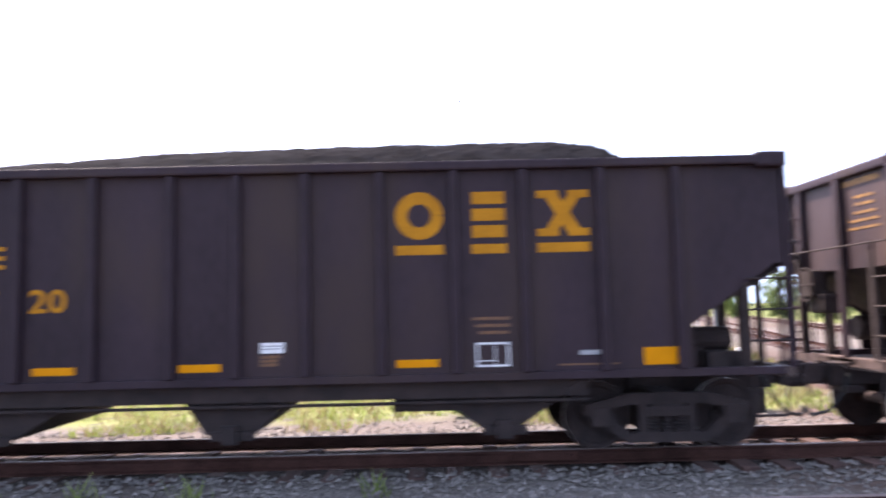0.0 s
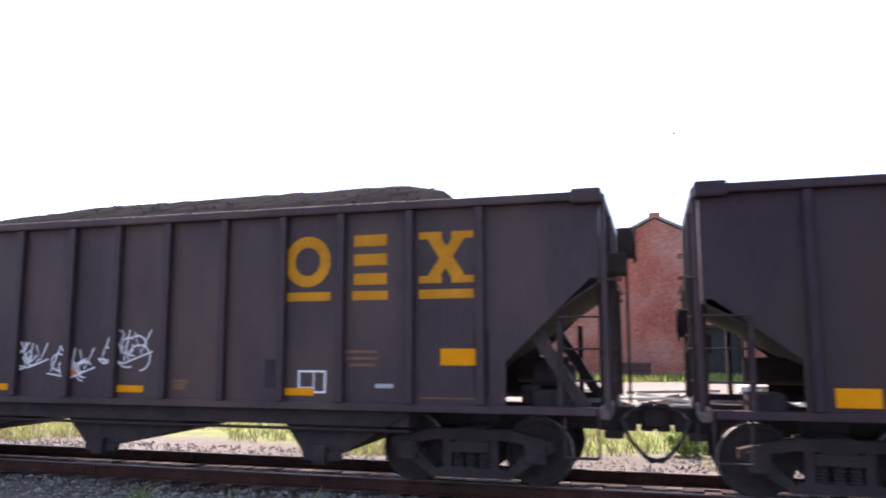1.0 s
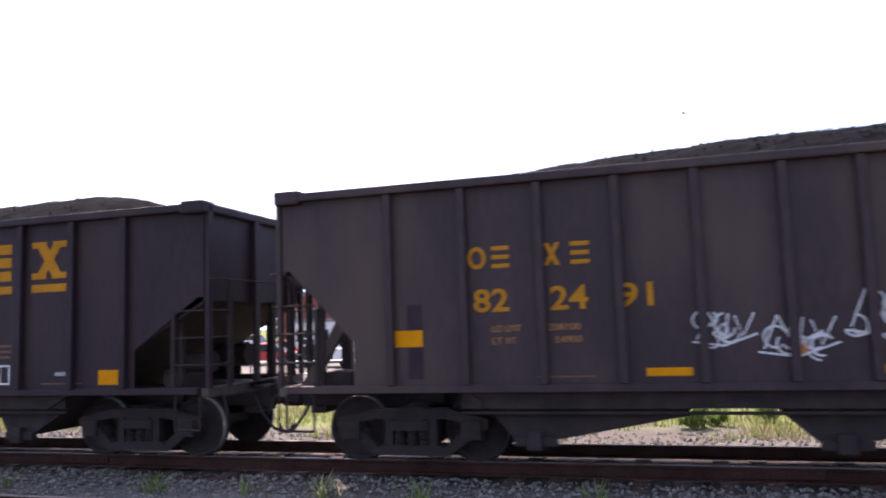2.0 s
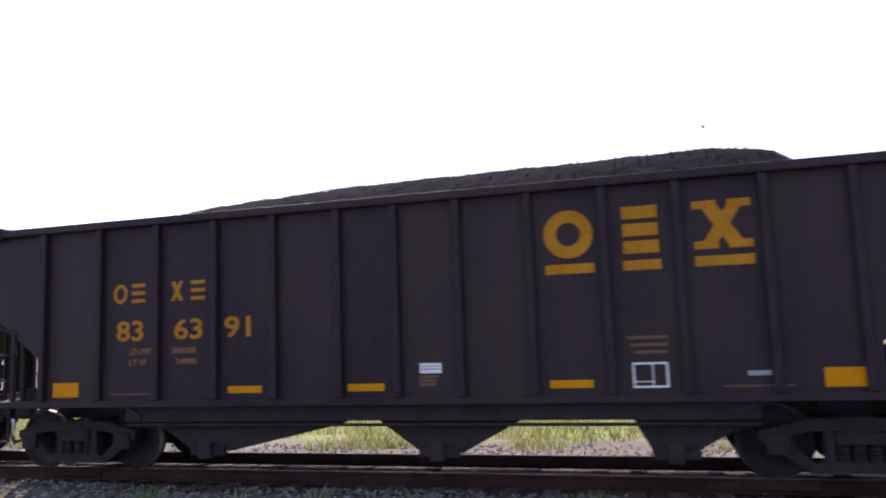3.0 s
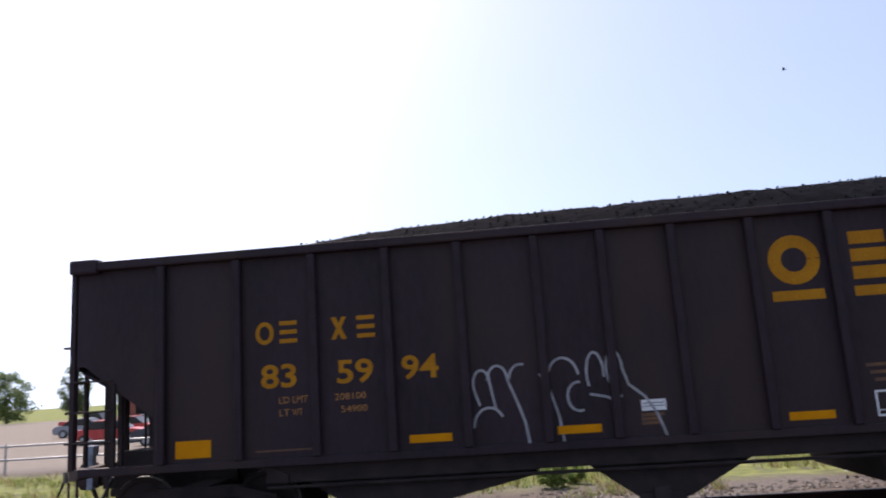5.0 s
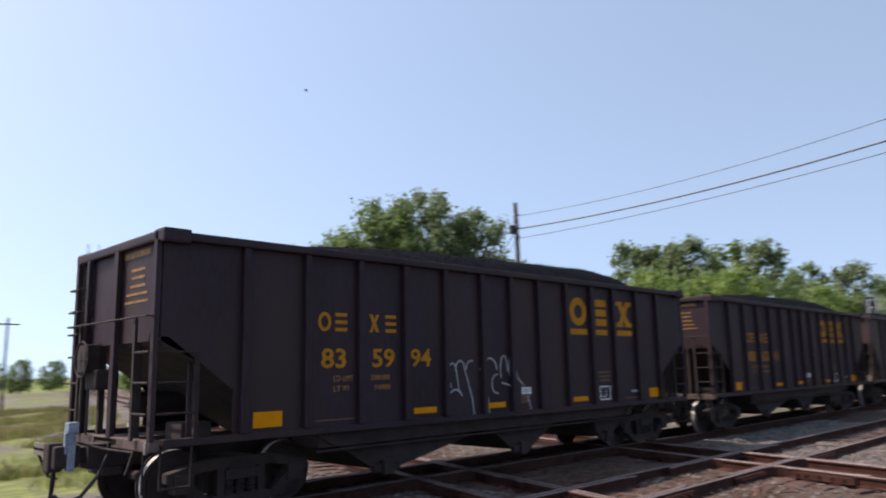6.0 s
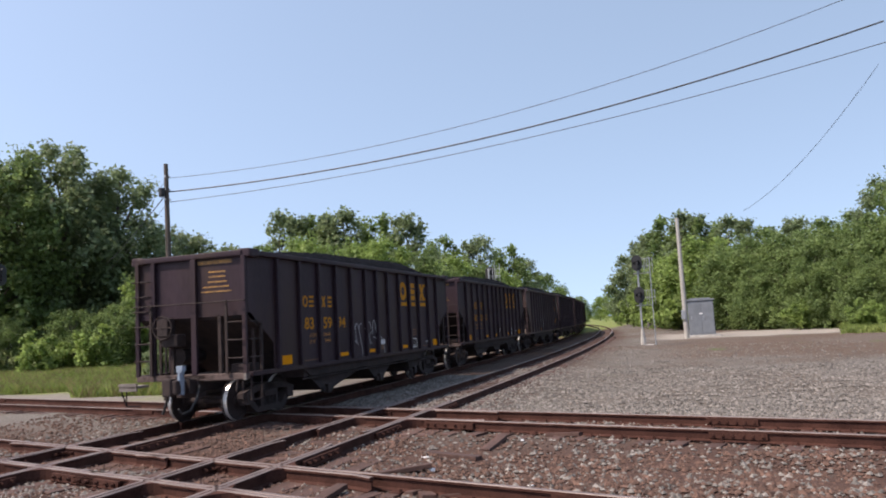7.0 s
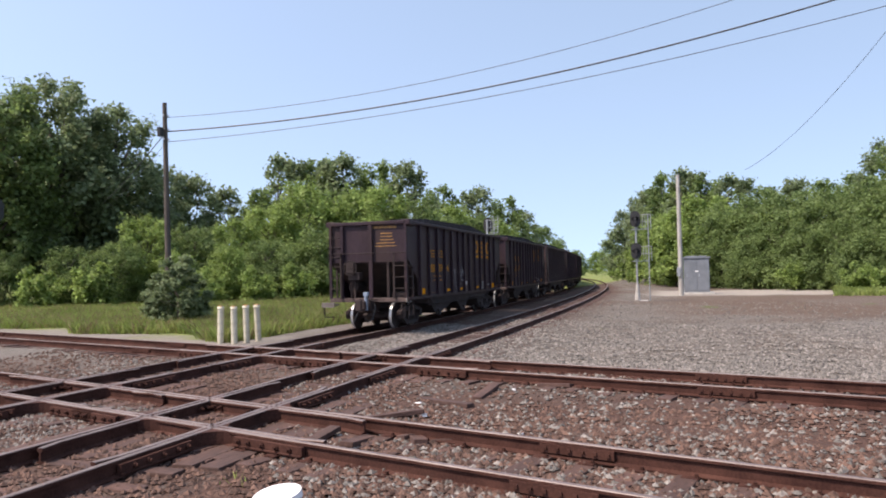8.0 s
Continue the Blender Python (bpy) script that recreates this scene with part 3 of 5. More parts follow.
def side_frame_mesh():
    bm = bmesh.new()
    for y0, y1 in ((-1.1, -0.93),):
        prism(bm, [(-1.12, 0.62), (-0.55, 0.76), (0.55, 0.76), (1.12, 0.62), (1.12, 0.5), (0.5, 0.62), (-0.5, 0.62), (-1.12, 0.5)], y0, y1)
        for s in (1, -1):
            prism(bm, [(s * 1.1, 0.5), (s * 0.86, 0.56), (s * 0.38, 0.13), (s * 0.56, 0.13)], y0 + 0.01, y1 - 0.01)
            prism(bm, [(s * 0.38, 0.62), (s * 0.27, 0.62), (s * 0.27, 0.16), (s * 0.38, 0.16)], y0 + 0.015, y1 - 0.015)
            box(bm, s * 0.89 - 0.14, s * 0.89 + 0.14, y0 - 0.04, y1, 0.34, 0.6, 0.02)
        prism(bm, [(-0.57, 0.12), (0.57, 0.12), (0.45, 0.25), (-0.45, 0.25)], y0, y1)
        box(bm, -0.27, 0.27, y0 - 0.03, y1, 0.46, 0.6, 0.015)
    return mesh_of("side_frame", bm, IRON)


def spring_mesh():
    bm = bmesh.new()
    prof = [(0.05, 0.24)]
    for i in range(5):
        prof += [(0.078, 0.255 + i * 0.044), (0.078, 0.27 + i * 0.044), (0.058, 0.285 + i * 0.044)]
    n = 12
    rings = [[bm.verts.new((r * math.cos(6.2832 * i / n), r * math.sin(6.2832 * i / n), z)) for i in range(n)] for r, z in prof]
    for a, b in zip(rings, rings[1:]):
        for i in range(n):
            bm.faces.new((a[i], a[(i + 1) % n], b[(i + 1) % n], b[i]))
    return mesh_of("spring", bm, IRON)


def coal_mesh(seed):
    rng = np.random.RandomState(seed)
    nx, ny = 130, 28
    vs, fs = [], []
    for j in range(ny + 1):
        for i in range(nx + 1):
            x, y = -6.95 + 13.9 * i / nx, -1.42 + 2.84 * j / ny
            a = float(np.interp(x, (-6.4, -5.2, -3.4, -1.2, 2.1, 4.3, 5.0, 5.45, 5.8), (0.0, 0.45, 0.74, 0.9, 0.975, 1.0, 0.86, 0.4, 0.0)))
            b = max(0.0, 1 - abs(y / 1.5) ** 2.2)
            k = 3.62 + 0.77 * a * (0.22 + 0.78 * b) * (1.0 + 0.012 * math.sin(x * 0.9 + seed)) - (0.35 if a == 0 else 0)
            k += 0.022 * noise.noise((x * 2.1, y * 2.1, seed)) + 0.016 * noise.noise((x * 7, y * 7, seed)) + rng.randn() * 0.005
            vs.append((x, y, k))
    for j in range(ny):
        for i in range(nx):
            p = j * (nx + 1) + i
            fs += [(p, p + 1, p + nx + 2), (p, p + nx + 2, p + nx + 1)]
    n0 = len(vs)
    base = np.array([(1, 0, 0), (-1, 0, 0), (0, 1, 0), (0, -1, 0), (0, 0, 1), (0, 0, -1)])
    for _ in range(2200):
        i = rng.randint(0, n0)
        x, y, z = vs[i]
        if abs(x) > 5.0:
            continue
        s = 0.008 + 0.017 * rng.rand()
        n = len(vs)
        vs += [tuple(v) for v in (base * s * (0.6 + 0.8 * rng.rand(6, 1)) + (x, y, z + s * 0.4))]
        fs += [(n, n + 2, n + 4), (n + 2, n + 1, n + 4), (n + 1, n + 3, n + 4), (n + 3, n, n + 4)]
    me = bpy.data.meshes.new("coal_load")
    me.from_pydata(vs, [], fs)
    me.materials.append(COAL)
    return me


def arc_pts(cx, cz, rx, rz, a0, a1, n=18):
    return [(cx + rx * math.cos(radians(a0 + (a1 - a0) * i / n)), cz + rz * math.sin(radians(a0 + (a1 - a0) * i / n))) for i in range(n + 1)]


def emblem_ring(w, h, t):
    bm = bmesh.new()
    ribbon(bm, arc_pts(w * 0.5, h * 0.5, w * 0.5 - t / 2, h * 0.5 - t * 0.42, 0, 360, 32), t, 0)
    return bm


def emblem_blocks(w, h, t):
    return boxes(*((w * 0.03, w * 0.97, 0, 0.002, k * (h - t) / 2, k * (h - t) / 2 + t) for k in range(3)))


def emblem_cross(w, h, t):
    bm = bmesh.new()
    k = w * 0.08
    prism(bm, [(k, h), (k + t * 1.25, h), (w - k, 0), (w - k - t * 1.25, 0)], 0, 0.002)
    prism(bm, [(w - k, h), (w - k - t * 1.1, h), (k, 0), (k + t * 1.1, 0)], -0.001, 0.001)
    if t > 0.1:
        for x0, x1 in ((0, w * 0.42), (w * 0.6, w)):
            for z0 in (0, h - t * 0.62):
                box(bm, x0, x1, -0.002, 0.0005, z0, z0 + t * 0.62)
    return bm


BAYS = {
    "even": [[(-11.2, 0.82), (-10.45, 0.36), (-9.8, 0.36), (-8.15, 0.72), (-8.15, 0.82)], [(-7.55, 0.82), (-6.9, 0.36), (-6.3, 0.36), (-5.45, 0.82)], [(-4.1, 0.82), (-3.85, 0.36), (-3.4, 0.36), (-2.6, 0.82)]],
    "wide": [[(-11.5, 0.82), (-10.65, 0.36), (-10.1, 0.36), (-9.3, 0.82)], [(-7.88, 0.82), (-7.6, 0.4), (-7.5, 0.34), (-7.0, 0.34), (-6.45, 0.82)], [(-5.15, 0.82), (-5.15, 0.62), (-4.3, 0.62), (-3.95, 0.36), (-3.55, 0.36), (-2.85, 0.82)]],
    "saw": [[(-11.6, 0.82), (-11.2, 0.36), (-10.8, 0.36), (-9.0, 0.7), (-9.0, 0.82)], [(-8.0, 0.82), (-7.55, 0.36), (-7.2, 0.36), (-5.9, 0.66), (-5.9, 0.82)], [(-4.2, 0.82), (-3.85, 0.34), (-3.4, 0.36), (-2.9, 0.62), (-2.6, 0.82)]],
}
WHEELSET, SIDE_FRAME, SPRING = wheelset_mesh(), side_frame_mesh(), spring_mesh()
MIRROR = pose(0, 0, 0, 0, 0, 180)


def hopper_car(label, digits, bays="even", front=0.0, rear=-14.24, cut=2.45, paint=PAINT, seed=1, sunlit_rear_paint=None):
    """A loaded coal hopper, its origin on the rails under its middle, headed along +x. front and rear are its ends, back from the usual front end."""
    car = thing("hopper_car", label, "hopper car", "coal train cars")
    xf, xr = ux(front), ux(rear)
    z_side = SIDE
    # side sheets with their cut lower corners
    prof = [(xf - 1.25, SILL), (xf - 1.25, 1.68), (xf - 0.14, cut), (xf - 0.03, cut), (xf - 0.03, RIM - 0.08), (xr + 0.03, RIM - 0.08), (xr + 0.03, cut), (xr + 0.14, cut), (xr + 1.1, 1.72), (xr + 1.1, SILL)]
    for s in (-1, 1):
        bm = bmesh.new()
        prism(bm, prof, s * z_side, s * (z_side - 0.02))
        part("side_sheet", bm, paint, car)
        # bottom flange
        part("side_sill", boxes((xr + 0.1, xf - 0.1, min(s * 1.56, s * 1.4), max(s * 1.56, s * 1.4), SILL - 0.06, SILL + 0.04), bevel=0.008), paint, car)
        bm = bmesh.new()
        box(bm, xr - 0.03, xf + 0.03, min(s * 1.62, s * 1.44), max(s * 1.62, s * 1.44), RIM - 0.12, RIM, 0.025)
        part("top_chord", bm, paint, car, "worn steel top rim")
        for x in (xr + 0.16, xf - 0.16):
            part("corner_casting", boxes((x - 0.2, x + 0.2, min(s * 1.64, s * 1.3), max(s * 1.64, s * 1.3), RIM - 0.16, RIM + 0.04), bevel=0.04), paint, car)
    rib = bmesh.new()
    prism(rib, [(-0.055, SILL + 0.04), (0.055, SILL + 0.04), (0.055, RIM - 0.12), (-0.055, RIM - 0.12)], -0.1, 0.0)
    bmesh.ops.bevel(rib, geom=rib.edges[:], offset=0.012, segments=1, affect="EDGES")
    rib = mesh_of("rib", rib, paint)
    for u in (RIBS if bays != "saw" else [r + 0.17 for r in RIBS]):
        for s in (-1, 1):
            part("rib", rib, None, car, at=pose(ux(u), s * z_side, 0, 0, 0, 0 if s < 0 else 180))
    # ends: upright sheet above, slope sheet below it
    for end, e in ((xf, 1), (xr, -1)):
        x = end - e * 0.02
        bm = boxes((min(x, x - e * 0.03), max(x, x - e * 0.03), -1.48, 1.48, cut - 0.05, RIM - 0.05))
        # a lighter rear sheet has the sunlight on it painted into its colour
        part("end_sheet", bm, sunlit_rear_paint if sunlit_rear_paint and e < 0 else paint, car)
        part("end_chord", boxes((min(end + e * 0.07, end - e * 0.1), max(end + e * 0.07, end - e * 0.1), -1.44, 1.44, RIM - 0.13, RIM + 0.005), bevel=0.03), paint, car)
        bm = bmesh.new()
        prism(bm, [(end - e * 0.05, cut - 0.05), (end - e * 0.1, cut - 0.11), (end - e * 2.9, 0.8), (end - e * 2.9, 0.9)], -1.46, 1.46)
        part("slope_sheet", bm, IRON, car)
        part("end_platform", boxes((min(end - e * 1.2, end + e * 0.06), max(end - e * 1.2, end + e * 0.06), -0.42, 0.42, 1.0, 1.1), bevel=0.01), IRON, car)
        part("end_sill", boxes((min(end - e * 0.08, end + e * 0.06), max(end - e * 0.08, end + e * 0.06), -1.5, 1.5, 0.97, 1.11), bevel=0.015), END_SILL, car, "scuffed brown end sill")
        for y, w in ((-1.46, 0.05), (1.46, 0.05), (-0.12, 0.07), (1.0, 0.05)):
            top = RIM - 0.12
            part("end_post", boxes((min(end, end + e * 0.07), max(end, end + e * 0.07), y - w, y + w, 1.1, top), bevel=0.008), paint, car)
        for y in (-0.75, 0.55):
            part("end_brace", boxes((min(end - e * 0.02, end - e * 0.1), max(end - e * 0.02, end - e * 0.1), y - 0.04, y + 0.04, 1.1, cut)), IRON, car)
        # ladders and grab irons
        for ya, yb, yr in ((-1.5, -1.0, -1.03), (1.0, 1.5, 1.03)):
            lad = part("ladder", boxes((min(end + e * 0.09, end + e * 0.13), max(end + e * 0.09, end + e * 0.13), yr - 0.03, yr + 0.03, 1.1, 2.75)), IRON, car)
            for z in (1.45, 1.85, 2.25):
                part("rung", rods(((end + e * 0.12, ya, z), (end + e * 0.12, yb, z)), r=0.016), IRON, lad)
        part("grab_rail", rods(((end + e * 0.16, -1.5, 2.72), (end + e * 0.16, 1.5, 2.72)), ((end + e * 0.16, -1.5, 2.72), (end, -1.5, 2.72)), ((end + e * 0.16, 1.5, 2.72), (end, 1.5, 2.72)), r=0.014), IRON, car)
        for z in (1.45, 1.85, 2.25):
            part("grab_iron", rods(((end - e * 0.0, -1.55, z), (end - e * 0.55, -1.55, z)), r=0.014), IRON, car)
        for z in (2.6, 2.95, 3.3):
            part("grab_iron", rods(((end, 1.53, z), (end + e * 0.14, 1.53, z)), ((end + e * 0.14, 1.53, z), (end + e * 0.14, 1.1, z)), ((end + e * 0.14, 1.1, z), (end, 1.1, z)), r=0.014), IRON, car)
        for y in (-1.5, -1.3, 1.3, 1.5):
            part("inner_post", boxes((end - e * 0.55 - 0.03, end - e * 0.55 + 0.03, y - 0.03, y + 0.03, 1.1, 2.2)), IRON, car)
        part("tread_step", rods(((end - e * 0.08, -1.52, 1.0), (end - e * 0.08, -1.52, 0.5)), ((end - e * 0.5, -1.52, 1.0), (end - e * 0.5, -1.52, 0.5)), ((end - e * 0.08, -1.52, 0.5), (end - e * 0.5, -1.52, 0.5)), r=0.018), IRON, car)
        # coupler and draft gear
        cp = boxes((min(end, end + e * 0.5), max(end, end + e * 0.5), -0.11, 0.11, 0.78, 1.0), (min(end + e * 0.42, end + e * 0.76), max(end + e * 0.42, end + e * 0.76), -0.17, 0.13, 0.73, 1.03), (min(end + e * 0.6, end + e * 0.8), max(end + e * 0.6, end + e * 0.8), -0.05, 0.19, 0.68, 1.07), bevel=0.04)
        part("coupler", cp, IRON, car, smooth=False)
        part("draft_box", boxes((min(end - e * 0.2, end + e * 0.34), max(end - e * 0.2, end + e * 0.34), -0.2, 0.2, 0.7, 1.03), (min(end - e * 0.1, end + e * 0.16), max(end - e * 0.1, end + e * 0.16), -0.3, 0.3, 0.6, 0.71), bevel=0.02), IRON, car)
        part("uncoupling_lever", rods(((end + e * 0.2, -1.35, 0.98), (end + e * 0.24, -0.5, 0.98)), ((end + e * 0.24, -0.5, 0.98), (end + e * 0.46, -0.1, 1.06)), ((end + e * 0.2, -1.35, 0.98), (end + e * 0.3, -1.38, 0.72)), r=0.016), IRON, car)
        part("air_reservoir", rods(((end - e * 1.5, 0.9, 1.5), (end - e * 0.7, 0.9, 1.5)), r=0.2, seg=14), IRON, car)
        part("bracket_plate", boxes((min(end - e * 0.95, end - e * 0.5), max(end - e * 0.95, end - e * 0.5), -1.2, -0.7, 1.04, 1.3), bevel=0.03), IRON, car)
        hose = bmesh.new()
        pts = [(end + e * 0.12, -0.3, 0.88), (end + e * 0.25, -0.32, 0.6), (end + e * 0.45, -0.3, 0.36), (end + e * 0.68, -0.25, 0.3), (end + e * 0.76, -0.22, 0.42)]
        for a, b in zip(pts, pts[1:]):
            rod(hose, a, b, 0.026)
        part("brake_hose", hose, BLACK, car)
        # truck
        # the last box is an added backing that keeps the side frame openings dark
        tr = part("truck", boxes((-0.2, 0.2, -1.1, 1.1, 0.55, 0.78), (-0.3, 0.3, -0.35, 0.35, 0.74, 0.9), (-0.75, -0.68, -0.95, 0.95, 0.36, 0.48), (0.68, 0.75, -0.95, 0.95, 0.36, 0.48), (-0.3, 0.3, -0.86, 0.86, 0.22, 0.56), bevel=0.015), IRON, car, at=pose(ux(-1.5) if e > 0 else ux(-12.74), 0, 0))
        for s in (0, 1):
            part("side_frame", SIDE_FRAME, None, tr, at=pose(0, 0, 0, 0, 0, 180 * s))
            for sx in (-0.18, 0, 0.18):
                part("spring", SPRING, None, tr, at=pose(sx, -1.02 if s == 0 else 1.02, 0))
        for x in (-0.89, 0.89):
            part("wheelset", WHEELSET, None, tr, at=pose(x, 0, 0.457))
    # bays, sills
    for b in BAYS[bays]:
        bm = bmesh.new()
        prism(bm, [(ux(u), z) for u, z in b], -1.28, 1.28)
        part("hopper_bay", bm, IRON, car)
        u0 = min(b, key=lambda p: p[1])[0]
        part("bay_gate", boxes((ux(u0) - 0.02, ux(u0) + 0.55, -1.34, -1.24, 0.3, 0.42), (ux(u0) + 0.15, ux(u0) + 0.35, -1.4, -1.3, 0.26, 0.5), bevel=0.012), IRON, car)
    if bays == "saw":
        for s in (-1, 1):
            for e, end in ((1, xf), (-1, xr)):
                bm = bmesh.new()
                prism(bm, [(end - e * 0.95, 2.0), (end - e * 0.8, 2.08), (end - e * 0.18, 1.1), (end - e * 0.36, 1.1)], s * 1.3, s * 1.18)
                part("diagonal_brace", bm, paint, car)
    for end in (xf - 0.12, xr + 0.14):
        part("white_tag", boxes((end - 0.014, end + 0.014, -1.632, -1.626, RIM - 0.13, RIM - 0.01)), WHITE, car, "small white corner tag")
    part("lower_body", boxes((xr + 2.6, xf - 2.6, -1.42, 1.42, 0.8, SILL + 0.3)), IRON, car)
    part("centre_sill", boxes((xr - 0.1, xf + 0.1, -0.25, 0.25, 0.72, 1.04), bevel=0.01), IRON, car)
    part("air_pipe", rods(((xr + 2.6, -1.38, 0.74), (xf - 2.6, -1.38, 0.74)), r=0.022), IRON, car)
    # brake gear on the rear end
    e, end = -1, xr
    bw = bmesh.new()
    bmesh.ops.create_circle(bw, segments=24, radius=0.26)
    ring = [v.co.copy() for v in bw.verts]
    bw.clear()
    for a, b in zip(ring, ring[1:] + ring[:1]):
        rod(bw, (0, a.x, a.y), (0, b.x, b.y), 0.017, 6)
    for k in range(4):
        rod(bw, (0, 0, 0), (0.02, 0.25 * math.cos(k * 1.5708), 0.25 * math.sin(k * 1.5708)), 0.014, 6)
    bend_x, bz, by = (xf + 0.4, 3.3, -0.45) if bays == "saw" else (xr - 0.22, 2.2, 0.62)
    part("brake_wheel", bw, IRON, car, at=pose(bend_x, by, bz))
    s = 1 if bays == "saw" else -1
    part("brake_housing", boxes((min(bend_x, bend_x - s * 0.24), max(bend_x, bend_x - s * 0.24), by - 0.14, by + 0.16, bz - 0.2, bz + 0.22), bevel=0.03), IRON, car)
    part("brake_valve", boxes((min(bend_x - s * 0.1, bend_x - s * 0.45), max(bend_x - s * 0.1, bend_x - s * 0.45), by - 0.32, by + 0.13, bz - 0.45, bz - 0.15), bevel=0.05), IRON, car)
    part("brake_chain", rods(((bend_x - s * 0.12, by, bz - 0.2), (bend_x - s * 0.12, by, 1.1)), r=0.02), IRON, car)
    cyl = bmesh.new()
    rod(cyl, (xf - 1.0, -0.6, 1.45), (xf - 0.45, -0.6, 1.45), 0.17, 14)
    box(cyl, xf - 1.15, xf - 0.9, -0.9, -0.4, 1.1, 1.35, 0.02)
    part("brake_cylinder", cyl, IRON, car)
    coal = part("coal_load", coal_mesh(seed), None, car, "heaped black coal")
    # markings on the near side
    y = -z_side - 0.004

    def mark(name, bm, m, x, z, lab=""):
        return part(name, bm, m, car, lab, at=pose(x, y, z))
    du = 0.9 if bays == "saw" else 0.0
    zc = -0.13 if bays == "saw" else 0.0
    # large yellow emblem, three shapes with a bar under each
    big = ((-5.066, 0.63, emblem_ring), (-4.08, 0.46, emblem_blocks), (-3.217, 0.68, emblem_cross))
    for (u, w, fn) in big:
        if bays == "saw":
            w *= 1.13
        x = ux(u) + du * (1.05 if u < -5 else 1.12 if u < -4 else 1.24)
        mark("emblem_shape", fn(w, 0.7 if bays == "saw" else 0.60, 0.16), YELLOW, x, 2.86 + zc, "faded yellow painted emblem shape")
        mark("emblem_bar", boxes((0, w, 0, 0.003, 0, 0.125)), YELLOW, x, 2.65 + zc, "faded yellow painted bar")
    # small yellow reporting shapes and number
    if digits:
        zt, zn = (2.58, 2.0) if bays != "saw" else (2.64, 2.06)
        for u, fn in ((-11.72, emblem_ring), (-11.40, emblem_blocks), (-10.72, emblem_cross), (-10.36, emblem_blocks)):
            mark("reporting_shape", fn(0.25, 0.29, 0.055), YELLOW, ux(u), zt, "yellow painted reporting shape")
        for u, w in zip((-11.66, -10.64, -9.79), digits):
            part("number", text_mesh(w, 0.31, 0.48 - 0.05 * w.count("1"), 0.006, YELLOW), None, car, "yellow painted number", at=pose(ux(u), y, zn))
        for words, u, z in (("LD", -11.42, 1.8), ("LMT", -11.24, 1.8), ("208100", -10.68, 1.8), ("LT", -11.42, 1.64), ("WT", -11.25, 1.64), ("54900", -10.6, 1.64)):
            part("stencil_text", text_mesh(words, 0.085, 0.068 * len(words), 0.0, STENCIL), None, car, "small worn orange stencil", at=pose(ux(u), y, z))
    else:
        for bx, bz in ((0, 0), (1.0, 0), (0, 0.48), (1.0, 0.48), (2.0, 0)):
            for k in (0, 0.27):
                mark("number_bar", boxes((0, 0.2, 0, 0.002, 0.05, 0.26)), YELLOW, ux(-11.66) + bx + k, 2.1 + bz)
    zb = 0.455 if bays == "saw" else 0.0
    sd2 = 0.1 if bays == "saw" else 0.0
    for u in (-1.896, -12.825 - 0.04 * (bays == "saw")):
        mark("reflector_panel", boxes((0, 0.48, -0.003, 0, 0, 0.222)), REFLECT, ux(u) + (sd2 if u > -5 else 0), 1.176 + zb, "bright yellow reflective panel")
    for u in (-5.036, -7.825, -9.692):
        mark("reflector_strip", boxes((0, 0.54, -0.003, 0, 0, 0.1)), REFLECT, ux(u) + sd2 * (2.4 if u < -9 else 9) - 0.04, 1.205, "bright yellow reflective strip")
    if bays != "saw":
        mark("sticker", boxes((0, 0.3, 0, 0.002, 0, 0.135)), WHITE, ux(-6.815), 1.427, "white data sticker")
        for dz in (0.05, 0.085):
            mark("print_bar", boxes((0.02, 0.28, -0.003, 0, 0, 0.012)), CARGREY, ux(-6.815), 1.427 + dz)
    wx, wz = (ux(-4.049), 1.194) if bays != "saw" else (ux(-4.049) + 0.17, 1.24)
    mark("data_box", boxes((0, 0.425, 0, 0.002, 0, 0.025), (0, 0.425, 0, 0.002, 0.285, 0.31), (0, 0.025, 0, 0.002, 0.025, 0.285), (0.4, 0.425, 0, 0.002, 0.025, 0.285), (0.235, 0.25, 0, 0.002, 0.025, 0.285), (0.025, 0.235, 0, 0.002, 0.07, 0.082)), WHITE, wx, wz, "white stencilled frame")
    for u, z, w in ((-4.1, 1.79, 0.5), (-4.06, 1.7, 0.46), (-4.02, 1.61, 0.4), (-3.0, 1.19, 0.78), (-6.83, 1.36, 0.28), (-6.83, 1.31, 0.24), (-6.83, 1.26, 0.24), (-11.75, 1.2, 0.75)):
        mark("stencil_bar", boxes((0, w, 0, 0.002, 0, 0.04 if w < 0.6 else 0.022)), STENCIL_D, ux(u) + 9 * sd2, z)
    mark("plate", boxes((0, 0.26, -0.006, 0, 0, 0.06), bevel=0.01), GALV, ux(-2.72), 1.32, "small bare metal plate")
    # stencilled block on the rear end sheet
    bars = [(-0.5, 0.4, 0.04, 3.6, 0.085), (-0.33, 0.12, 0, 3.4, 0.04), (-0.33, 0.12, 0, 3.29, 0.04), (-0.36, 0.15, 0, 3.17, 0.04), (-0.42, 0.28, 0, 3.06, 0.035), (-0.48, 0.34, 0, 2.95, 0.035)]
    for e, end in ((-1, xr),):
        for y0, y1, _, z, h in bars:
            part("end_stencil", boxes((end + 0.013, end + 0.017, y0 - 0.62, y1 - 0.62, z, z + h)), STENCIL_Y, car, "worn yellow stencil line")
        part("end_chain", rods(((end - 0.1, -1.42, 0.95), (end - 0.1, -1.42, 0.45)), r=0.015), IRON, car)
    return car


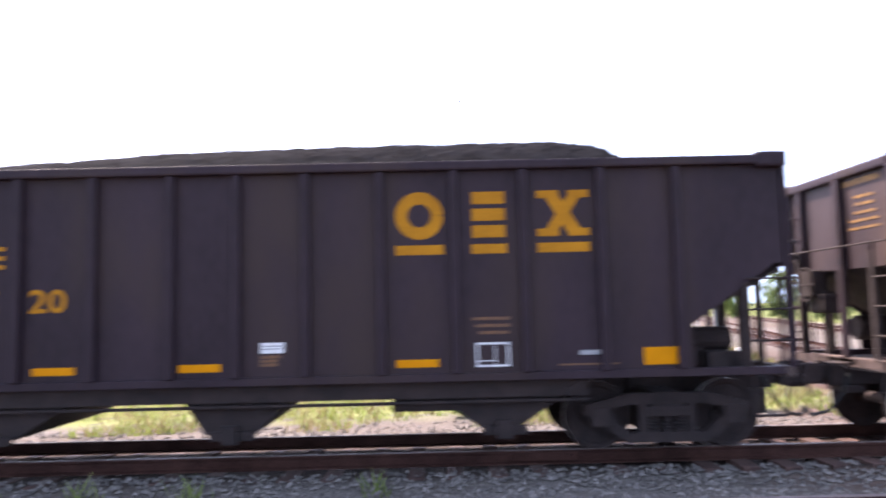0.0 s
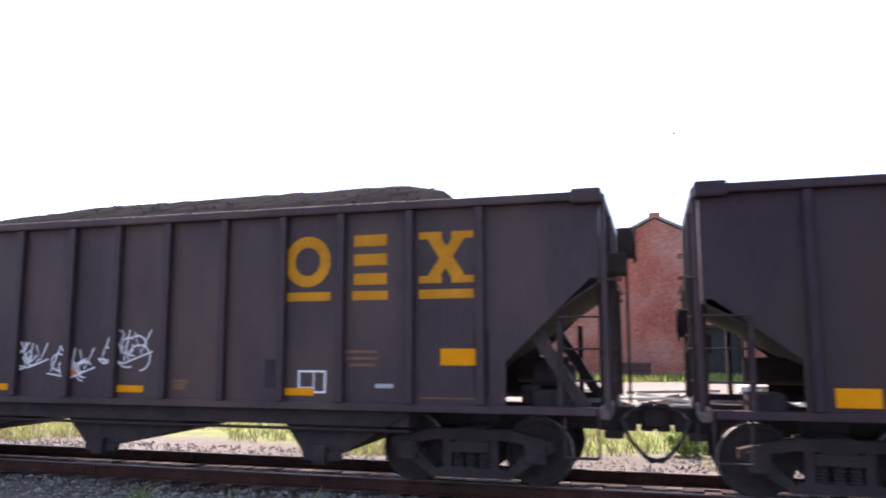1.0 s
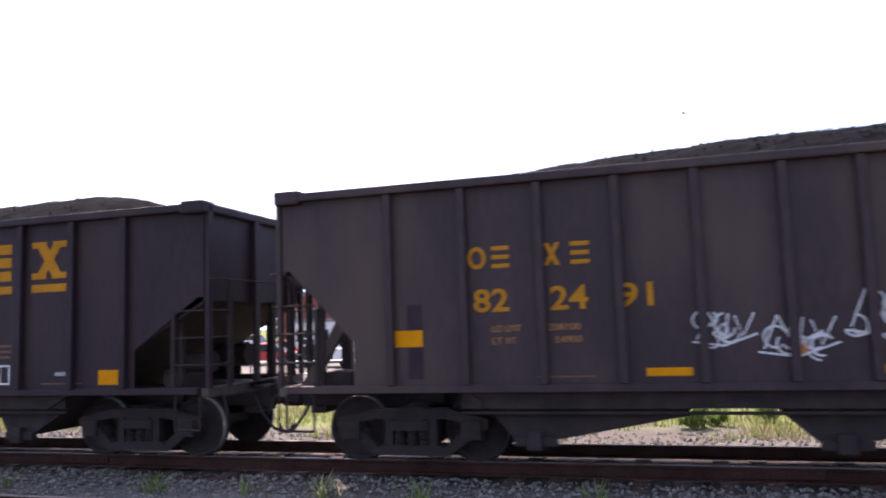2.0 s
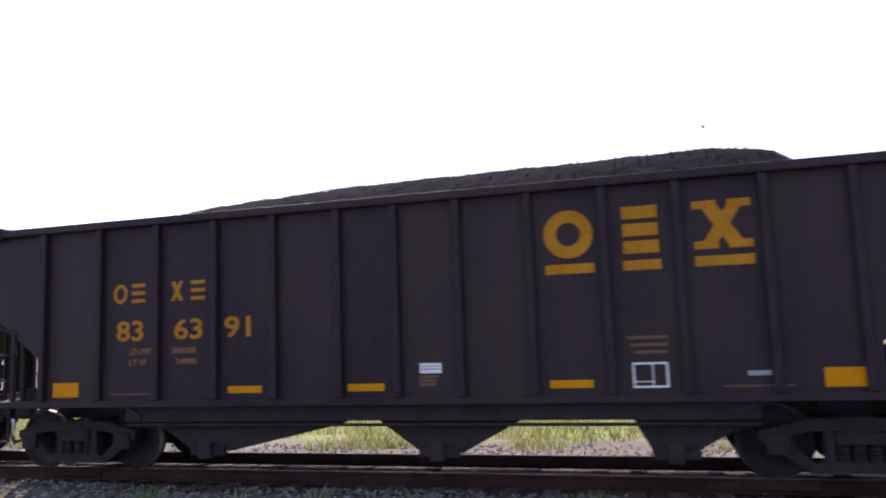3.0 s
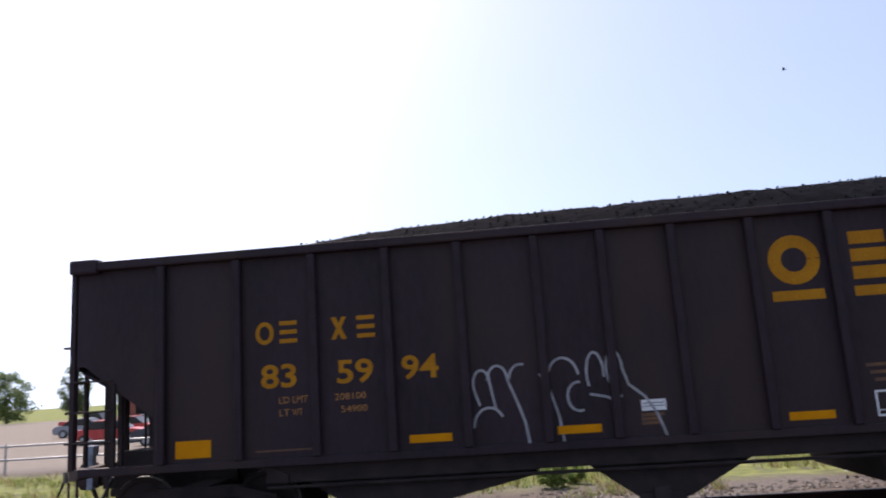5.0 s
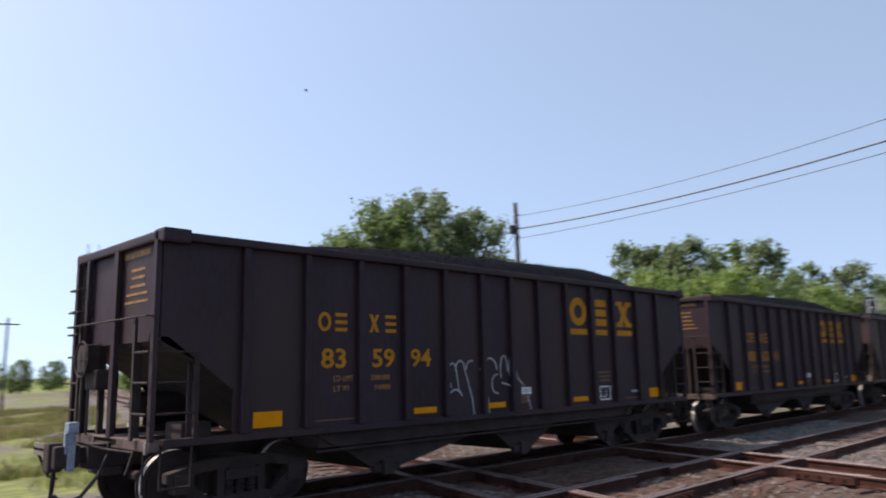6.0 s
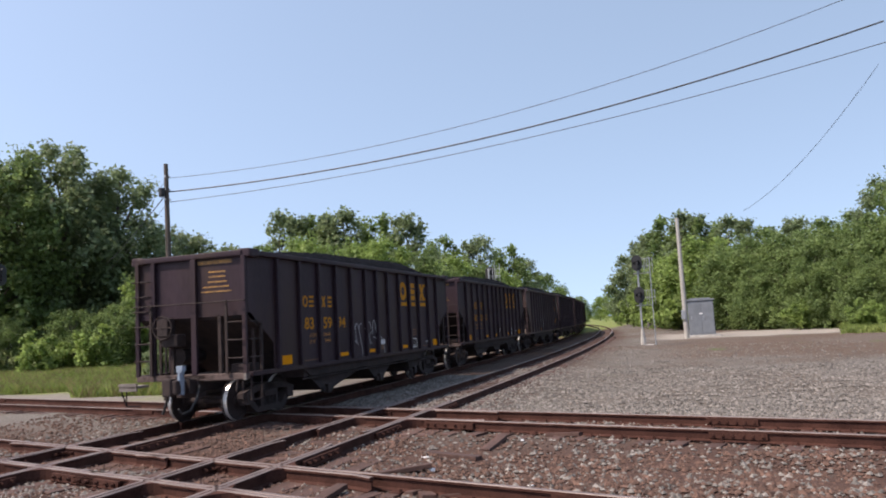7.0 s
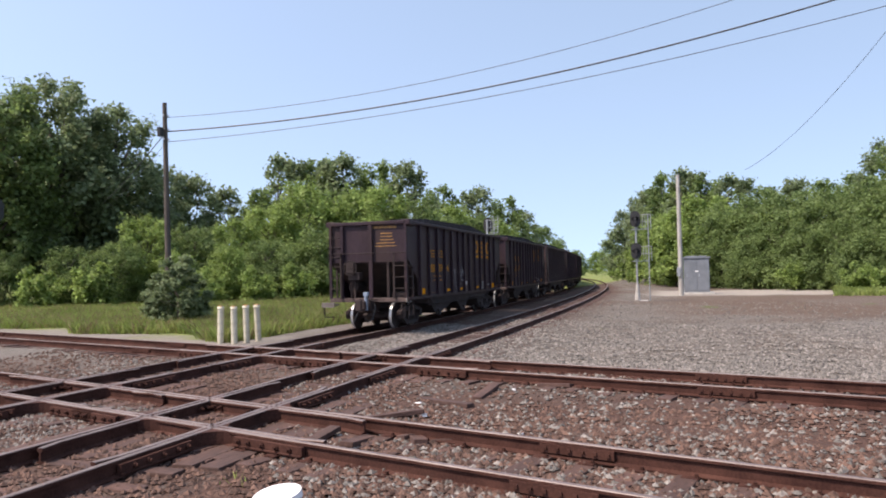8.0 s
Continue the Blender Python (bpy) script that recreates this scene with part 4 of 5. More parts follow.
def scrawl(car, strokes, x, z, k, w, m, label):
    bm = bmesh.new()
    for i, st in enumerate(strokes):
        ribbon(bm, [(a * k, b * k) for a, b in st], w, -0.0002 * i)
    part("graffiti", bm, m, car, label, at=pose(x, -SIDE - 0.006, z))


def loop_pts(cx, cz, rx, rz, a0, a1, n=12):
    return arc_pts(cx, cz, rx, rz, a0, a1, n)


def build_train():
    cars = []
    d = hopper_car("last loaded coal hopper car, dark, with pale looping graffiti", ("83", "59", "94"), "even", front=-0.06, seed=4)
    big = [loop_pts(0.22, 0.25, 0.22, 0.27, 180, 30), [(0.1, 0.55)] + loop_pts(0.14, 0.85, 0.12, 0.2, 200, 0) + [(0.32, 0.5)],
           loop_pts(0.37, 0.9, 0.14, 0.2, 180, 0) + [(0.62, 0.6), (0.72, 0.3), (0.76, 0.0)], loop_pts(0.7, 0.9, 0.16, 0.2, 180, 70),
           [(0.97, 0.95), (1.1, 0.7), (1.2, 0.35), (1.24, 0.0)], loop_pts(1.3, 0.85, 0.22, 0.3, 190, 10), loop_pts(1.5, 0.6, 0.16, 0.2, 80, 290),
           loop_pts(1.75, 0.9, 0.12, 0.3, 215, -10), loop_pts(2.02, 0.95, 0.11, 0.25, 230, 0) + [(2.2, 0.72), (2.4, 0.55), (2.55, 0.3), (2.65, 0.0)], [(1.65, 0.62), (1.85, 0.58), (2.0, 0.52), (2.1, 0.58)]]
    scrawl(d, big, ux(-8.9), 1.12, 0.89, 0.032, CHALK, "pale looping spray-paint graffiti")
    part("end_device", boxes((-7.72, -7.62, -0.19, -0.09, 0.7, 1.26), (-7.76, -7.72, -0.175, -0.105, 0.92, 1.2), (-7.74, -7.6, -0.22, -0.06, 1.2, 1.34), bevel=0.015), BLUE, d, "blue-grey end of train marker box")
    part("end_hose", rods(((-7.8, 0.05, 0.8), (-7.75, 0.3, 0.3)), r=0.03), BLACK, d)
    part("crossover_step", boxes((-7.62, -7.2, 1.12, 1.62, 0.86, 0.92), (-7.62, -7.58, 1.12, 1.62, 0.8, 0.98), bevel=0.01), DRIFT, d, "pale worn corner step")
    part("step_hanger", rods(((-7.4, 1.6, 0.9), (-7.4, 1.6, 0.45)), ((-7.6, 1.6, 0.9), (-7.4, 1.6, 0.45)), ((-7.4, 1.2, 0.45), (-7.4, 1.6, 0.45)), r=0.018), IRON, d)
    part("step_end", boxes((-7.24, -7.2, -1.52, -1.46, 0.95, 1.1), bevel=0.01), DRIFT, d, "pale worn step end")
    c = hopper_car("dark blue-black loaded coal hopper car with faded yellow markings", ("83", "63", "91"), "even", rear=-14.15, seed=3)
    b = hopper_car("brownish loaded coal hopper car with small white graffiti tags", ("82", "24", "91"), "saw", 0.33, -14.5, 2.75, PAINT_B, 2)
    rng = random.Random(8)
    for i, (x, z, k) in enumerate(((-8.85, 1.5, 0.55), (-8.1, 1.34, 0.66), (-7.15, 1.56, 0.72))):
        st = []
        for _ in range(9):
            cx, cz, r = rng.random(), 0.2 + rng.random() * 0.5, 0.1 + 0.15 * rng.random()
            a = rng.random() * 360
            st.append(loop_pts(cx, cz, r * 1.1, r * 1.1, a, a + 120 + rng.random() * 160))
        st += [[(-0.05, 0.25), (0.2, 0.85)], [(0.2, 0.85), (0.45, 0.3)], [(0.5, 0.15), (0.62, 0.8)], [(0.75, 0.75), (0.9, 0.3), (1.15, 0.8)], [(-0.15, 0.2), (0.5, 0.1), (1.2, 0.35)]]
        scrawl(b, st, ux(x), z, k, 0.024, CHALK_WHITE, "white spray-paint tag")
    bm = bmesh.new()
    rod(bm, (0, -0.001, 0), (0, 0.0, 0), 0.1, 14)
    part("graffiti", bm, ORANGE, b, "orange spray-paint blob", at=pose(ux(-7.75), -SIDE - 0.006, 1.52))
    for x, z0, z1 in ((-1.35, 1.25, 2.1), (-4.4, 1.3, 1.7), (-12.6, 1.2, 2.2)):
        part("paint_patch", boxes((0, 0.22, 0, 0.002, 0, z1 - z0)), PAINT, b, "darker blue repaint patch", at=pose(ux(x), -SIDE - 0.002, z0))
    # these two cars' rear ends take a lighter colour for sun and haze
    a = hopper_car("dark blue-black loaded coal hopper car with wide hopper bays", ("83", "71", "20"), "wide", seed=1, sunlit_rear_paint=PAINT_B)
    e = hopper_car("dark loaded coal hopper car with worn unreadable markings", None, "even", seed=6, sunlit_rear_paint=PAINT_B)
    cars = [d, c, b, a, e]
    for k in range(5, 13):
        cars.append(copy_thing(e, pose(0, 0, 0)))
    return cars


def front_of_last(t):
    return -42.745 + 10.3198 * t - 0.02193 * t * t


def car_at(k, t):
    mid = front_of_last(t) + k * PITCH - HALF
    p, _ = track_point(mid - 5.62)
    q, _ = track_point(mid + 5.62)
    d = q - p
    return Matrix.Translation((p + q) / 2) @ pose(0, 0, 0, 0, 0, math.degrees(math.atan2(d.y, d.x)))


# ---- the setting beyond ----
def unit_rows(a):
    return a / (np.linalg.norm(a, axis=1, keepdims=True) + 1e-9)


def tree_meshes(seed, spread, low, size, leaves, lobes, material):
    """A tree one metre high: trunk and limbs, and a crown of lobes made of sprays of small leaves."""
    rng = np.random.RandomState(seed)
    bm = bmesh.new()
    pts = [Vector((0, 0, -0.02))]
    for i in range(1, 6):
        pts.append(Vector((rng.randn() * 0.008 * i, rng.randn() * 0.008 * i, 0.72 * i / 5)))
    for i in range(5):
        rod(bm, pts[i], pts[i + 1], 0.02 * (1 - i * 0.16), 8, 0.02 * (1 - (i + 1) * 0.16))
    sprays = []
    for k in range(lobes):
        f = (k + 0.5 * rng.rand()) / lobes
        z = low + (0.93 - low) * f
        reach = spread * math.sin(math.pi * (0.2 + 0.72 * f)) ** 0.7
        a = k * 2.4 + rng.rand() * 0.8
        rr = reach * (0.25 + 0.6 * rng.rand() ** 0.6)
        c = np.array((math.cos(a) * rr, math.sin(a) * rr, z))
        lr = spread * (0.24 + 0.2 * rng.rand()) * (1.15 - 0.45 * f)
        s = pts[min(5, 1 + int(f * 4))]
        rod(bm, s, tuple(c * (0.85, 0.85, 1) - (0, 0, lr * 0.3)), 0.006, 5, 0.002)
        for _ in range(24):
            d = rng.randn(3)
            d /= np.linalg.norm(d)
            d[2] = abs(d[2]) if rng.rand() < 0.75 else d[2]
            p = c + d * lr * (0.3 + 0.85 * rng.rand())
            if p[2] > 0.02:
                sprays.append((*p, lr * (0.16 + 0.2 * rng.rand()), *d))
    sprays = np.array(sprays)
    pick = rng.choice(len(sprays), leaves, p=sprays[:, 3] ** 2 / (sprays[:, 3] ** 2).sum())
    sp = sprays[pick]
    out = unit_rows(sp[:, 4:7] + (0, 0, 0.35))
    along = rng.randn(leaves, 1) * 0.85
    c = sp[:, :3] + sp[:, 3:4] * (rng.randn(leaves, 3) * 0.72 + out * along * 0.7)
    c[:, 2] = np.maximum(c[:, 2], 0.006)
    nrm = unit_rows(out * 0.5 + (0, 0, 0.45) + rng.randn(leaves, 3) * 0.55)
    u = unit_rows(np.cross(nrm, rng.randn(leaves, 3)))
    v = np.cross(nrm, u)
    s = size * (0.55 + 0.9 * rng.rand(leaves, 1))
    vs = np.stack([c - u * s * 0.75 - v * s * 0.45, c + u * s * 0.75 - v * s * 0.3, c + v * s * 0.85], 1).reshape(-1, 3)
    me = bpy.data.meshes.new("crown")
    me.from_pydata(vs.tolist(), [], np.arange(leaves * 3).reshape(-1, 3).tolist())
    me.materials.append(material)
    return mesh_of("trunk", bm, BARK), me


def polar(az, dist):
    return -math.sin(radians(az)) * dist, math.cos(radians(az)) * dist


def build_trees():
    kinds = {}
    for name, seed, spread, low, size, leaves, lobes, m in (
            ("tall", 3, 0.30, 0.2, 0.012, 21000, 30, LEAF), ("tall_b", 7, 0.27, 0.12, 0.012, 21000, 30, LEAF3),
            ("round", 11, 0.42, 0.08, 0.0155, 19000, 28, LEAF2), ("round_b", 15, 0.45, 0.05, 0.0155, 19000, 28, LEAF),
            ("bush", 21, 0.55, 0.06, 0.045, 3500, 9, LEAF2), ("shrub", 25, 0.33, 0.06, 0.026, 6500, 16, LEAF3)):
        kinds[name] = tree_meshes(seed, spread, low, size, leaves, lobes, m)
        kinds[name + "_far"] = tree_meshes(seed + 1, spread, low, size * 1.5, int(leaves * 0.42), lobes, m)
    words = {"tall": ("tree", "tall dark green leafy tree", "tree"), "tall_b": ("tree", "tall grey-green leafy tree", "tree"), "round": ("tree", "broad light green leafy tree", "tree"), "round_b": ("tree", "dense dark green leafy tree", "tree"), "bush": ("bush", "light green leafy bush in the grass", "bush"), "shrub": ("shrub", "grey-green shrub in the grass", "shrub")}
    rng = random.Random(4)
    first = {}

    def plant(kind, az, dist, top):
        """top: the crown's highest elevation in degrees."""
        x, y = polar(az, dist)
        h = EYE + dist * math.tan(radians(top)) + 0.4
        m = pose(x, y, -0.4, 0, 0, rng.random() * 360) @ Matrix.Diagonal((h * (0.92 + 0.16 * rng.random()), h, h, 1))
        nm, lab, cat = words[kind]
        if dist > 96:
            kind += "_far"
        if kind not in first:
            ob = thing(nm, lab, cat, "trees and bushes round the junction")
            part("trunk", kinds[kind][0], None, ob)
            part("crown", kinds[kind][1], None, ob)
            first[kind] = ob
            ob.matrix_basis = m
        else:
            ob = copy_thing(first[kind], pose(0, 0, 0))
            ob.matrix_basis = m
    # the wood beyond the crossing line
    for az, dist, top, kind in (
            (-37.0, 62, 11.0, "tall"), (-40.0, 58, 13.6, "tall"), (-43.3, 60, 14.7, "tall_b"), (-47.0, 62, 13.0, "tall_b"), (-41.5, 70, 12, "tall_b"), (-45.5, 72, 11.5, "tall_b"),
            (-50.2, 70, 9.0, "tall_b"), (-52.4, 72, 8.0, "tall_b"), (-54.8, 74, 7.0, "tall_b"), (-57.2, 85, 7.0, "tall"),
            (-59.4, 90, 9.5, "tall_b"), (-61.8, 92, 9.3, "tall"), (-63.5, 88, 9.6, "tall_b"), (-66.0, 92, 9.0, "tall"), (-68.7, 90, 9.0, "tall_b"), (-71.2, 100, 7.0, "tall"), (-74.2, 100, 6.9, "tall_b"), (-76.2, 110, 6.0, "tall"), (-77.8, 125, 4.8, "tall_b"), (-79.0, 150, 3.6, "round_b"), (-80.4, 180, 2.4, "round_b"), (-81.8, 240, 1.6, "round_b"), (-83.2, 290, 1.4, "round"),
            (-49.5, 52, 4.6, "round"), (-52.5, 54, 4.2, "round_b"), (-55.5, 56, 4.4, "round"), (-58.3, 58, 5.6, "round"), (-60.8, 60, 7.2, "round"), (-63.5, 62, 6.3, "round"), (-66.2, 62, 7.0, "round"), (-69.0, 64, 6.2, "round_b"), (-71.8, 70, 5.2, "round"), (-74.0, 78, 4.6, "round_b"), (-76.0, 90, 3.8, "round"),
            (-44.5, 52, 2.6, "round_b"), (-47.5, 50, 3.0, "round_b"), (-40.5, 54, 2.2, "round_b"), (-38, 55, 2.5, "round_b"), (-62.0, 54, 4.0, "round_b"), (-58.0, 52, 3.0, "round_b"), (-55.0, 50, 2.5, "round"), (-51.5, 49, 2.0, "round"), (-65.5, 56, 4.5, "round"), (-46, 49, 1.2, "bush"), (-42.5, 50, 1.0, "bush"), (-53.5, 47, 0.8, "bush"), (-57, 48, 0.8, "bush"), (-60, 50, 1.0, "bush"),
            (-51.5, 36.5, 1.9, "shrub"), (-50.4, 37.5, 0.6, "shrub"), (-52.6, 37.0, 0.5, "shrub")):
        plant(kind, az, dist * (1.35 if dist > 40 else 1.0), top)
    # weeds and bushes behind the train, before the warehouse
    for az, dist, top in ((-2.0, 16.0, -5.9), (-3.6, 16.6, -6.2), (-7.0, 17.5, -5.6), (-12.5, 19.0, -5.0)):
        plant("bush", az, dist, top)
    # the wood beyond the gravel
    for az, dist, top, kind in (
            (-84.3, 260, 2.2, "round"), (-85.4, 190, 4.6, "tall_b"), (-86.4, 150, 5.6, "tall_b"), (-87.6, 135, 6.4, "tall_b"), (-88.8, 125, 7.4, "tall"), (-90.0, 122, 7.6, "tall_b"), (-91.4, 120, 6.9, "tall"), (-93.2, 115, 6.9, "tall_b"), (-95.2, 112, 6.0, "tall"), (-97.2, 108, 6.4, "tall_b"), (-99.2, 104, 6.1, "tall"), (-101.2, 98, 6.4, "tall"), (-103.0, 92, 8.6, "tall_b"), (-105.0, 88, 9.5, "tall"), (-107.5, 85, 9.0, "tall_b"), (-110, 84, 9, "tall"),
            (-86.8, 130, 2.8, "round"), (-88.2, 112, 4.0, "round"), (-89.8, 104, 4.5, "round"), (-91.4, 100, 5.2, "round"), (-93.0, 96, 5.0, "round_b"), (-94.8, 93, 5.5, "round"), (-96.6, 90, 5.6, "round_b"), (-98.4, 88, 5.4, "round"), (-100.2, 85, 5.6, "round_b"), (-102.2, 82, 6.0, "round_b"), (-104.4, 80, 5.8, "round_b"), (-106.8, 78, 5.5, "round_b"), (-109.5, 76, 5.6, "round_b"),
            (-92.2, 92, 2.8, "round_b"), (-94.2, 88, 3.0, "round_b"), (-96.0, 86, 3.4, "round_b"), (-98.0, 83, 3.2, "round_b"), (-99.8, 80, 3.4, "round_b"), (-101.8, 77, 3.2, "round_b"), (-103.8, 75, 3.4, "round_b"), (-87.4, 120, 1.8, "bush"), (-85.6, 150, 1.6, "bush"), (-89.0, 104, 2.2, "bush"), (-97, 80, 0.3, "bush"), (-100.8, 72, 0.2, "bush"), (-102.5, 70, 0.0, "bush")):
        plant("round_b" if kind == "round" and az < -92 else kind, az, dist, top)
    # far trees behind the car park and over the crossing line
    for az, dist, top, kind in (
            (24, 150, 2.6, "round_b"), (21.5, 160, 3.4, "tall_b"), (19.5, 150, 3.2, "round_b"), (17.5, 155, 3.6, "tall_b"), (15.5, 150, 2.8, "round_b"), (13.5, 160, 3.0, "tall_b"), (11.4, 70, 4.0, "tall_b"), (12.6, 72, 3.4, "tall"), (10.2, 75, 2.6, "round"), (28, 160, 2.5, "round_b"), (32, 160, 3, "tall_b"), (36, 170, 2.6, "round_b"), (40, 170, 3, "tall_b"),
            (-10.8, 62, 3.2, "round_b"), (-11.8, 66, 2.0, "round"), (-13.0, 120, 1.6, "round_b"), (-15.0, 140, 1.3, "round_b"), (-17, 160, 1.2, "round_b"), (-19.5, 130, 1.5, "round_b"), (-22, 120, 1.7, "round"), (-25, 120, 2.2, "round_b"), (-28, 110, 2.6, "round_b"), (-31, 95, 3.5, "round"), (-34, 80, 6, "tall")):
        plant(kind, az, dist, top)


def build_warehouse():
    b = thing("brick_warehouse", "old red brick gabled warehouse with a dark doorway", "building")
    Y, z0 = 50.0, -0.6
    x0, x1, xr, eave, ridge = -7.35, 8.25, 0.37, 6.0, 10.0
    dx0, dx1, dz = 2.5, 5.35, 2.8
    depth, th = 26.0, 0.35
    bm = bmesh.new()
    # gable wall in pieces round the doorway
    k = (ridge - eave) / (xr - x0)
    k2 = (ridge - eave) / (x1 - xr)
    prism(bm, [(x0, z0), (dx0, z0), (dx0, dz), (x0, dz)], Y, Y + th)
    prism(bm, [(dx1, z0), (x1, z0), (x1, dz), (dx1, dz)], Y, Y + th)
    prism(bm, [(x0, dz), (x1, dz), (x1, eave), (xr, ridge), (x0, eave)], Y, Y + th)
    part("gable_wall", bm, MORTAR, b, "weathered red brick gable wall")
    part("side_wall", boxes((x0, x0 + th, Y + th, Y + depth, z0, eave)), MORTAR, b)
    part("side_wall", boxes((x1 - th, x1, Y + th, Y + depth, z0, eave)), MORTAR, b)
    part("back_wall", boxes((x0, x1, Y + depth, Y + depth + th, z0, eave)), MORTAR, b)
    part("floor_slab", boxes((x0 + th, x1 - th, Y + th, Y + depth, z0, -0.35)), CONCRETE, b)
    bm = bmesh.new()
    prism(bm, [(x0 - 0.25, eave + 0.0), (xr, ridge + 0.13), (xr, ridge + 0.33), (x0 - 0.25, eave + 0.2)], Y - 0.05, Y + depth + 0.4)
    part("roof", bm, ROOF, b)
    bm = bmesh.new()
    prism(bm, [(xr, ridge + 0.13), (x1 + 0.25, eave + 0.0), (x1 + 0.25, eave + 0.2), (xr, ridge + 0.33)], Y - 0.05, Y + depth + 0.4)
    part("roof", bm, ROOF, b)
    part("coping", boxes((xr - 0.35, xr + 0.35, Y - 0.08, Y + 0.3, ridge + 0.05, ridge + 0.42), bevel=0.03), MORTAR, b)
    part("door_frame", boxes((dx0 - 0.12, dx0, Y - 0.03, Y + 0.2, z0, dz), (dx1, dx1 + 0.12, Y - 0.03, Y + 0.2, z0, dz), (dx0 - 0.12, dx1 + 0.12, Y - 0.03, Y + 0.2, dz, dz + 0.18)), DARKWOOD_SHADE, b)
    # added dark sheet across the opening, standing in for the interior's shade
    part("door", boxes((dx0, dx1, Y + 0.26, Y + 0.32, z0, dz)), DARKWOOD_SHADE, b, "dark sheet standing for the shaded warehouse interior")
    part("wall_lamp", boxes((3.75, 4.1, Y - 0.3, Y, 5.05, 5.25), bevel=0.03), WHITE, b, "pale wall lamp")
    part("eave_bracket", boxes((x0 - 0.45, x0, Y - 0.1, Y + 0.4, eave - 0.35, eave + 0.1), bevel=0.03), DARKWOOD_SHADE, b)
    # brick courses: full-face bricks by rows
    bw, bh = 0.225, 0.078
    vs, fs = [], []
    rng = random.Random(2)
    row, z = 0, z0
    while z < ridge - 0.1:
        lo = x0 if z < eave else x0 + (z + bh - eave) / k
        hi = x1 if z < eave else x1 - (z + bh - eave) / k2
        x = lo - (0.5 * bw if row % 2 else 0)
        while x < hi:
            a, c = max(x + 0.005, lo), min(x + bw - 0.005, hi)
            x += bw
            if c - a < 0.04 or (z < dz + 0.2 and c > dx0 - 0.12 and a < dx1 + 0.12):
                continue
            y = Y - 0.014 - 0.006 * rng.random()
            n = len(vs)
            zt = z + bh - 0.009
            vs += [(a, y, z), (c, y, z), (c, y, zt), (a, y, zt), (a, Y, z), (c, Y, z), (c, Y, zt), (a, Y, zt)]
            fs += [(n, n + 1, n + 2, n + 3), (n + 3, n + 2, n + 6, n + 7), (n, n + 3, n + 7, n + 4), (n + 1, n + 5, n + 6, n + 2), (n, n + 4, n + 5, n + 1)]
        z += bh
        row += 1
    me = bpy.data.meshes.new("brickwork")
    me.from_pydata(vs, [], fs)
    me.materials.append(BRICKWORK)
    ob = part("brickwork", me, None, b, "weathered red brick facing")
    tagged(ob, kind="stuff")


BRICKWORK = mat("red_brickwork", (0.23, 0.06, 0.04), (0.42, 0.14, 0.095), 0.88, 0.35, 5, 0.2, island=0.2, third=(0.38, 0.18, 0.14), third_scale=0.25)


def signal_mast(name, label, base, height, heads, face, lean=0.0, lx=0.75, ly=0.0, edge=False, hr=0.36):
    """A lattice-free mast with round-backed colour light heads, rungs and rear cage ladder. face: heading of the lenses."""
    m = thing(name, label, "railway signal", at=pose(*base, 0, lean, face))
    h = height
    foot = bmesh.new()
    box(foot, -0.7, 0.7, -0.7, 0.7, -0.1, 0.06, 0.02)
    rod(foot, (0, 0, 0.06), (0, 0, 0.7), 0.2, 10, 0.16)
    rod(foot, (0, 0, 0.7), (0, 0, 1.25), 0.14, 10, 0.1)
    part("base", foot, CONCRETE, m)
    part("mast", rods(((0, 0, 0.4), (0, 0, h - 0.3)), r=0.07, seg=12), GALV, m)
    du, dv = (0.2, 0.0) if edge else (0.0, 0.2)
    part("ladder", rods(((lx - du, ly - dv, 0), (lx - du, ly - dv, h)), ((lx + du, ly + dv, 0), (lx + du, ly + dv, h)), *[((lx - du, ly - dv, 0.4 + 0.33 * i), (lx + du, ly + dv, 0.4 + 0.33 * i)) for i in range(int((h - 0.5) / 0.33))], r=0.03 if edge else 0.022, seg=6), GALV, m)
    for z in heads:
        bm = bmesh.new()
        rod(bm, (-0.32, 0, z - 0.22 * hr / 0.36), (-0.27, 0, z - 0.22 * hr / 0.36), hr, 20)
        rod(bm, (-0.32, 0, z + 0.22 * hr / 0.36), (-0.27, 0, z + 0.22 * hr / 0.36), hr, 20)
        box(bm, -0.31, -0.28, -hr, hr, z - 0.22 * hr / 0.36, z + 0.22 * hr / 0.36)
        hd = part("signal_head", bm, BLACK, m)
        part("housing", boxes((-0.26, -0.05, -0.17, 0.17, z - 0.3, z + 0.3), bevel=0.03), BLACK, hd)
        bm = bmesh.new()
        for dz in (-0.24, 0, 0.24):
            rod(bm, (-0.5, 0, z + dz), (-0.325, 0, z + dz), 0.11, 14)
        part("hood", bm, BLACK, hd)
        part("platform", boxes((min(-0.1, lx), max(0.3, lx), min(-0.3, ly), max(0.3, ly), z - 0.75, z - 0.71)), GALV, m)
        for w in (-0.28, 0.28):
            for f in (0.45, 0.9):
                part("cage_bar", rods(((lx * f + 0.05, ly * f + w, z - 0.7), (lx * f + 0.05, ly * f + w, z + 0.35)), r=0.022, seg=6), GALV, m)
            for g in (-0.2, 0.33):
                part("cage_bar", rods(((lx * 0.3 + 0.05, ly * 0.3 + w, z + g), (lx * 0.95 + 0.05, ly * 0.95 + w, z + g)), r=0.022, seg=6), GALV, m)
    return m


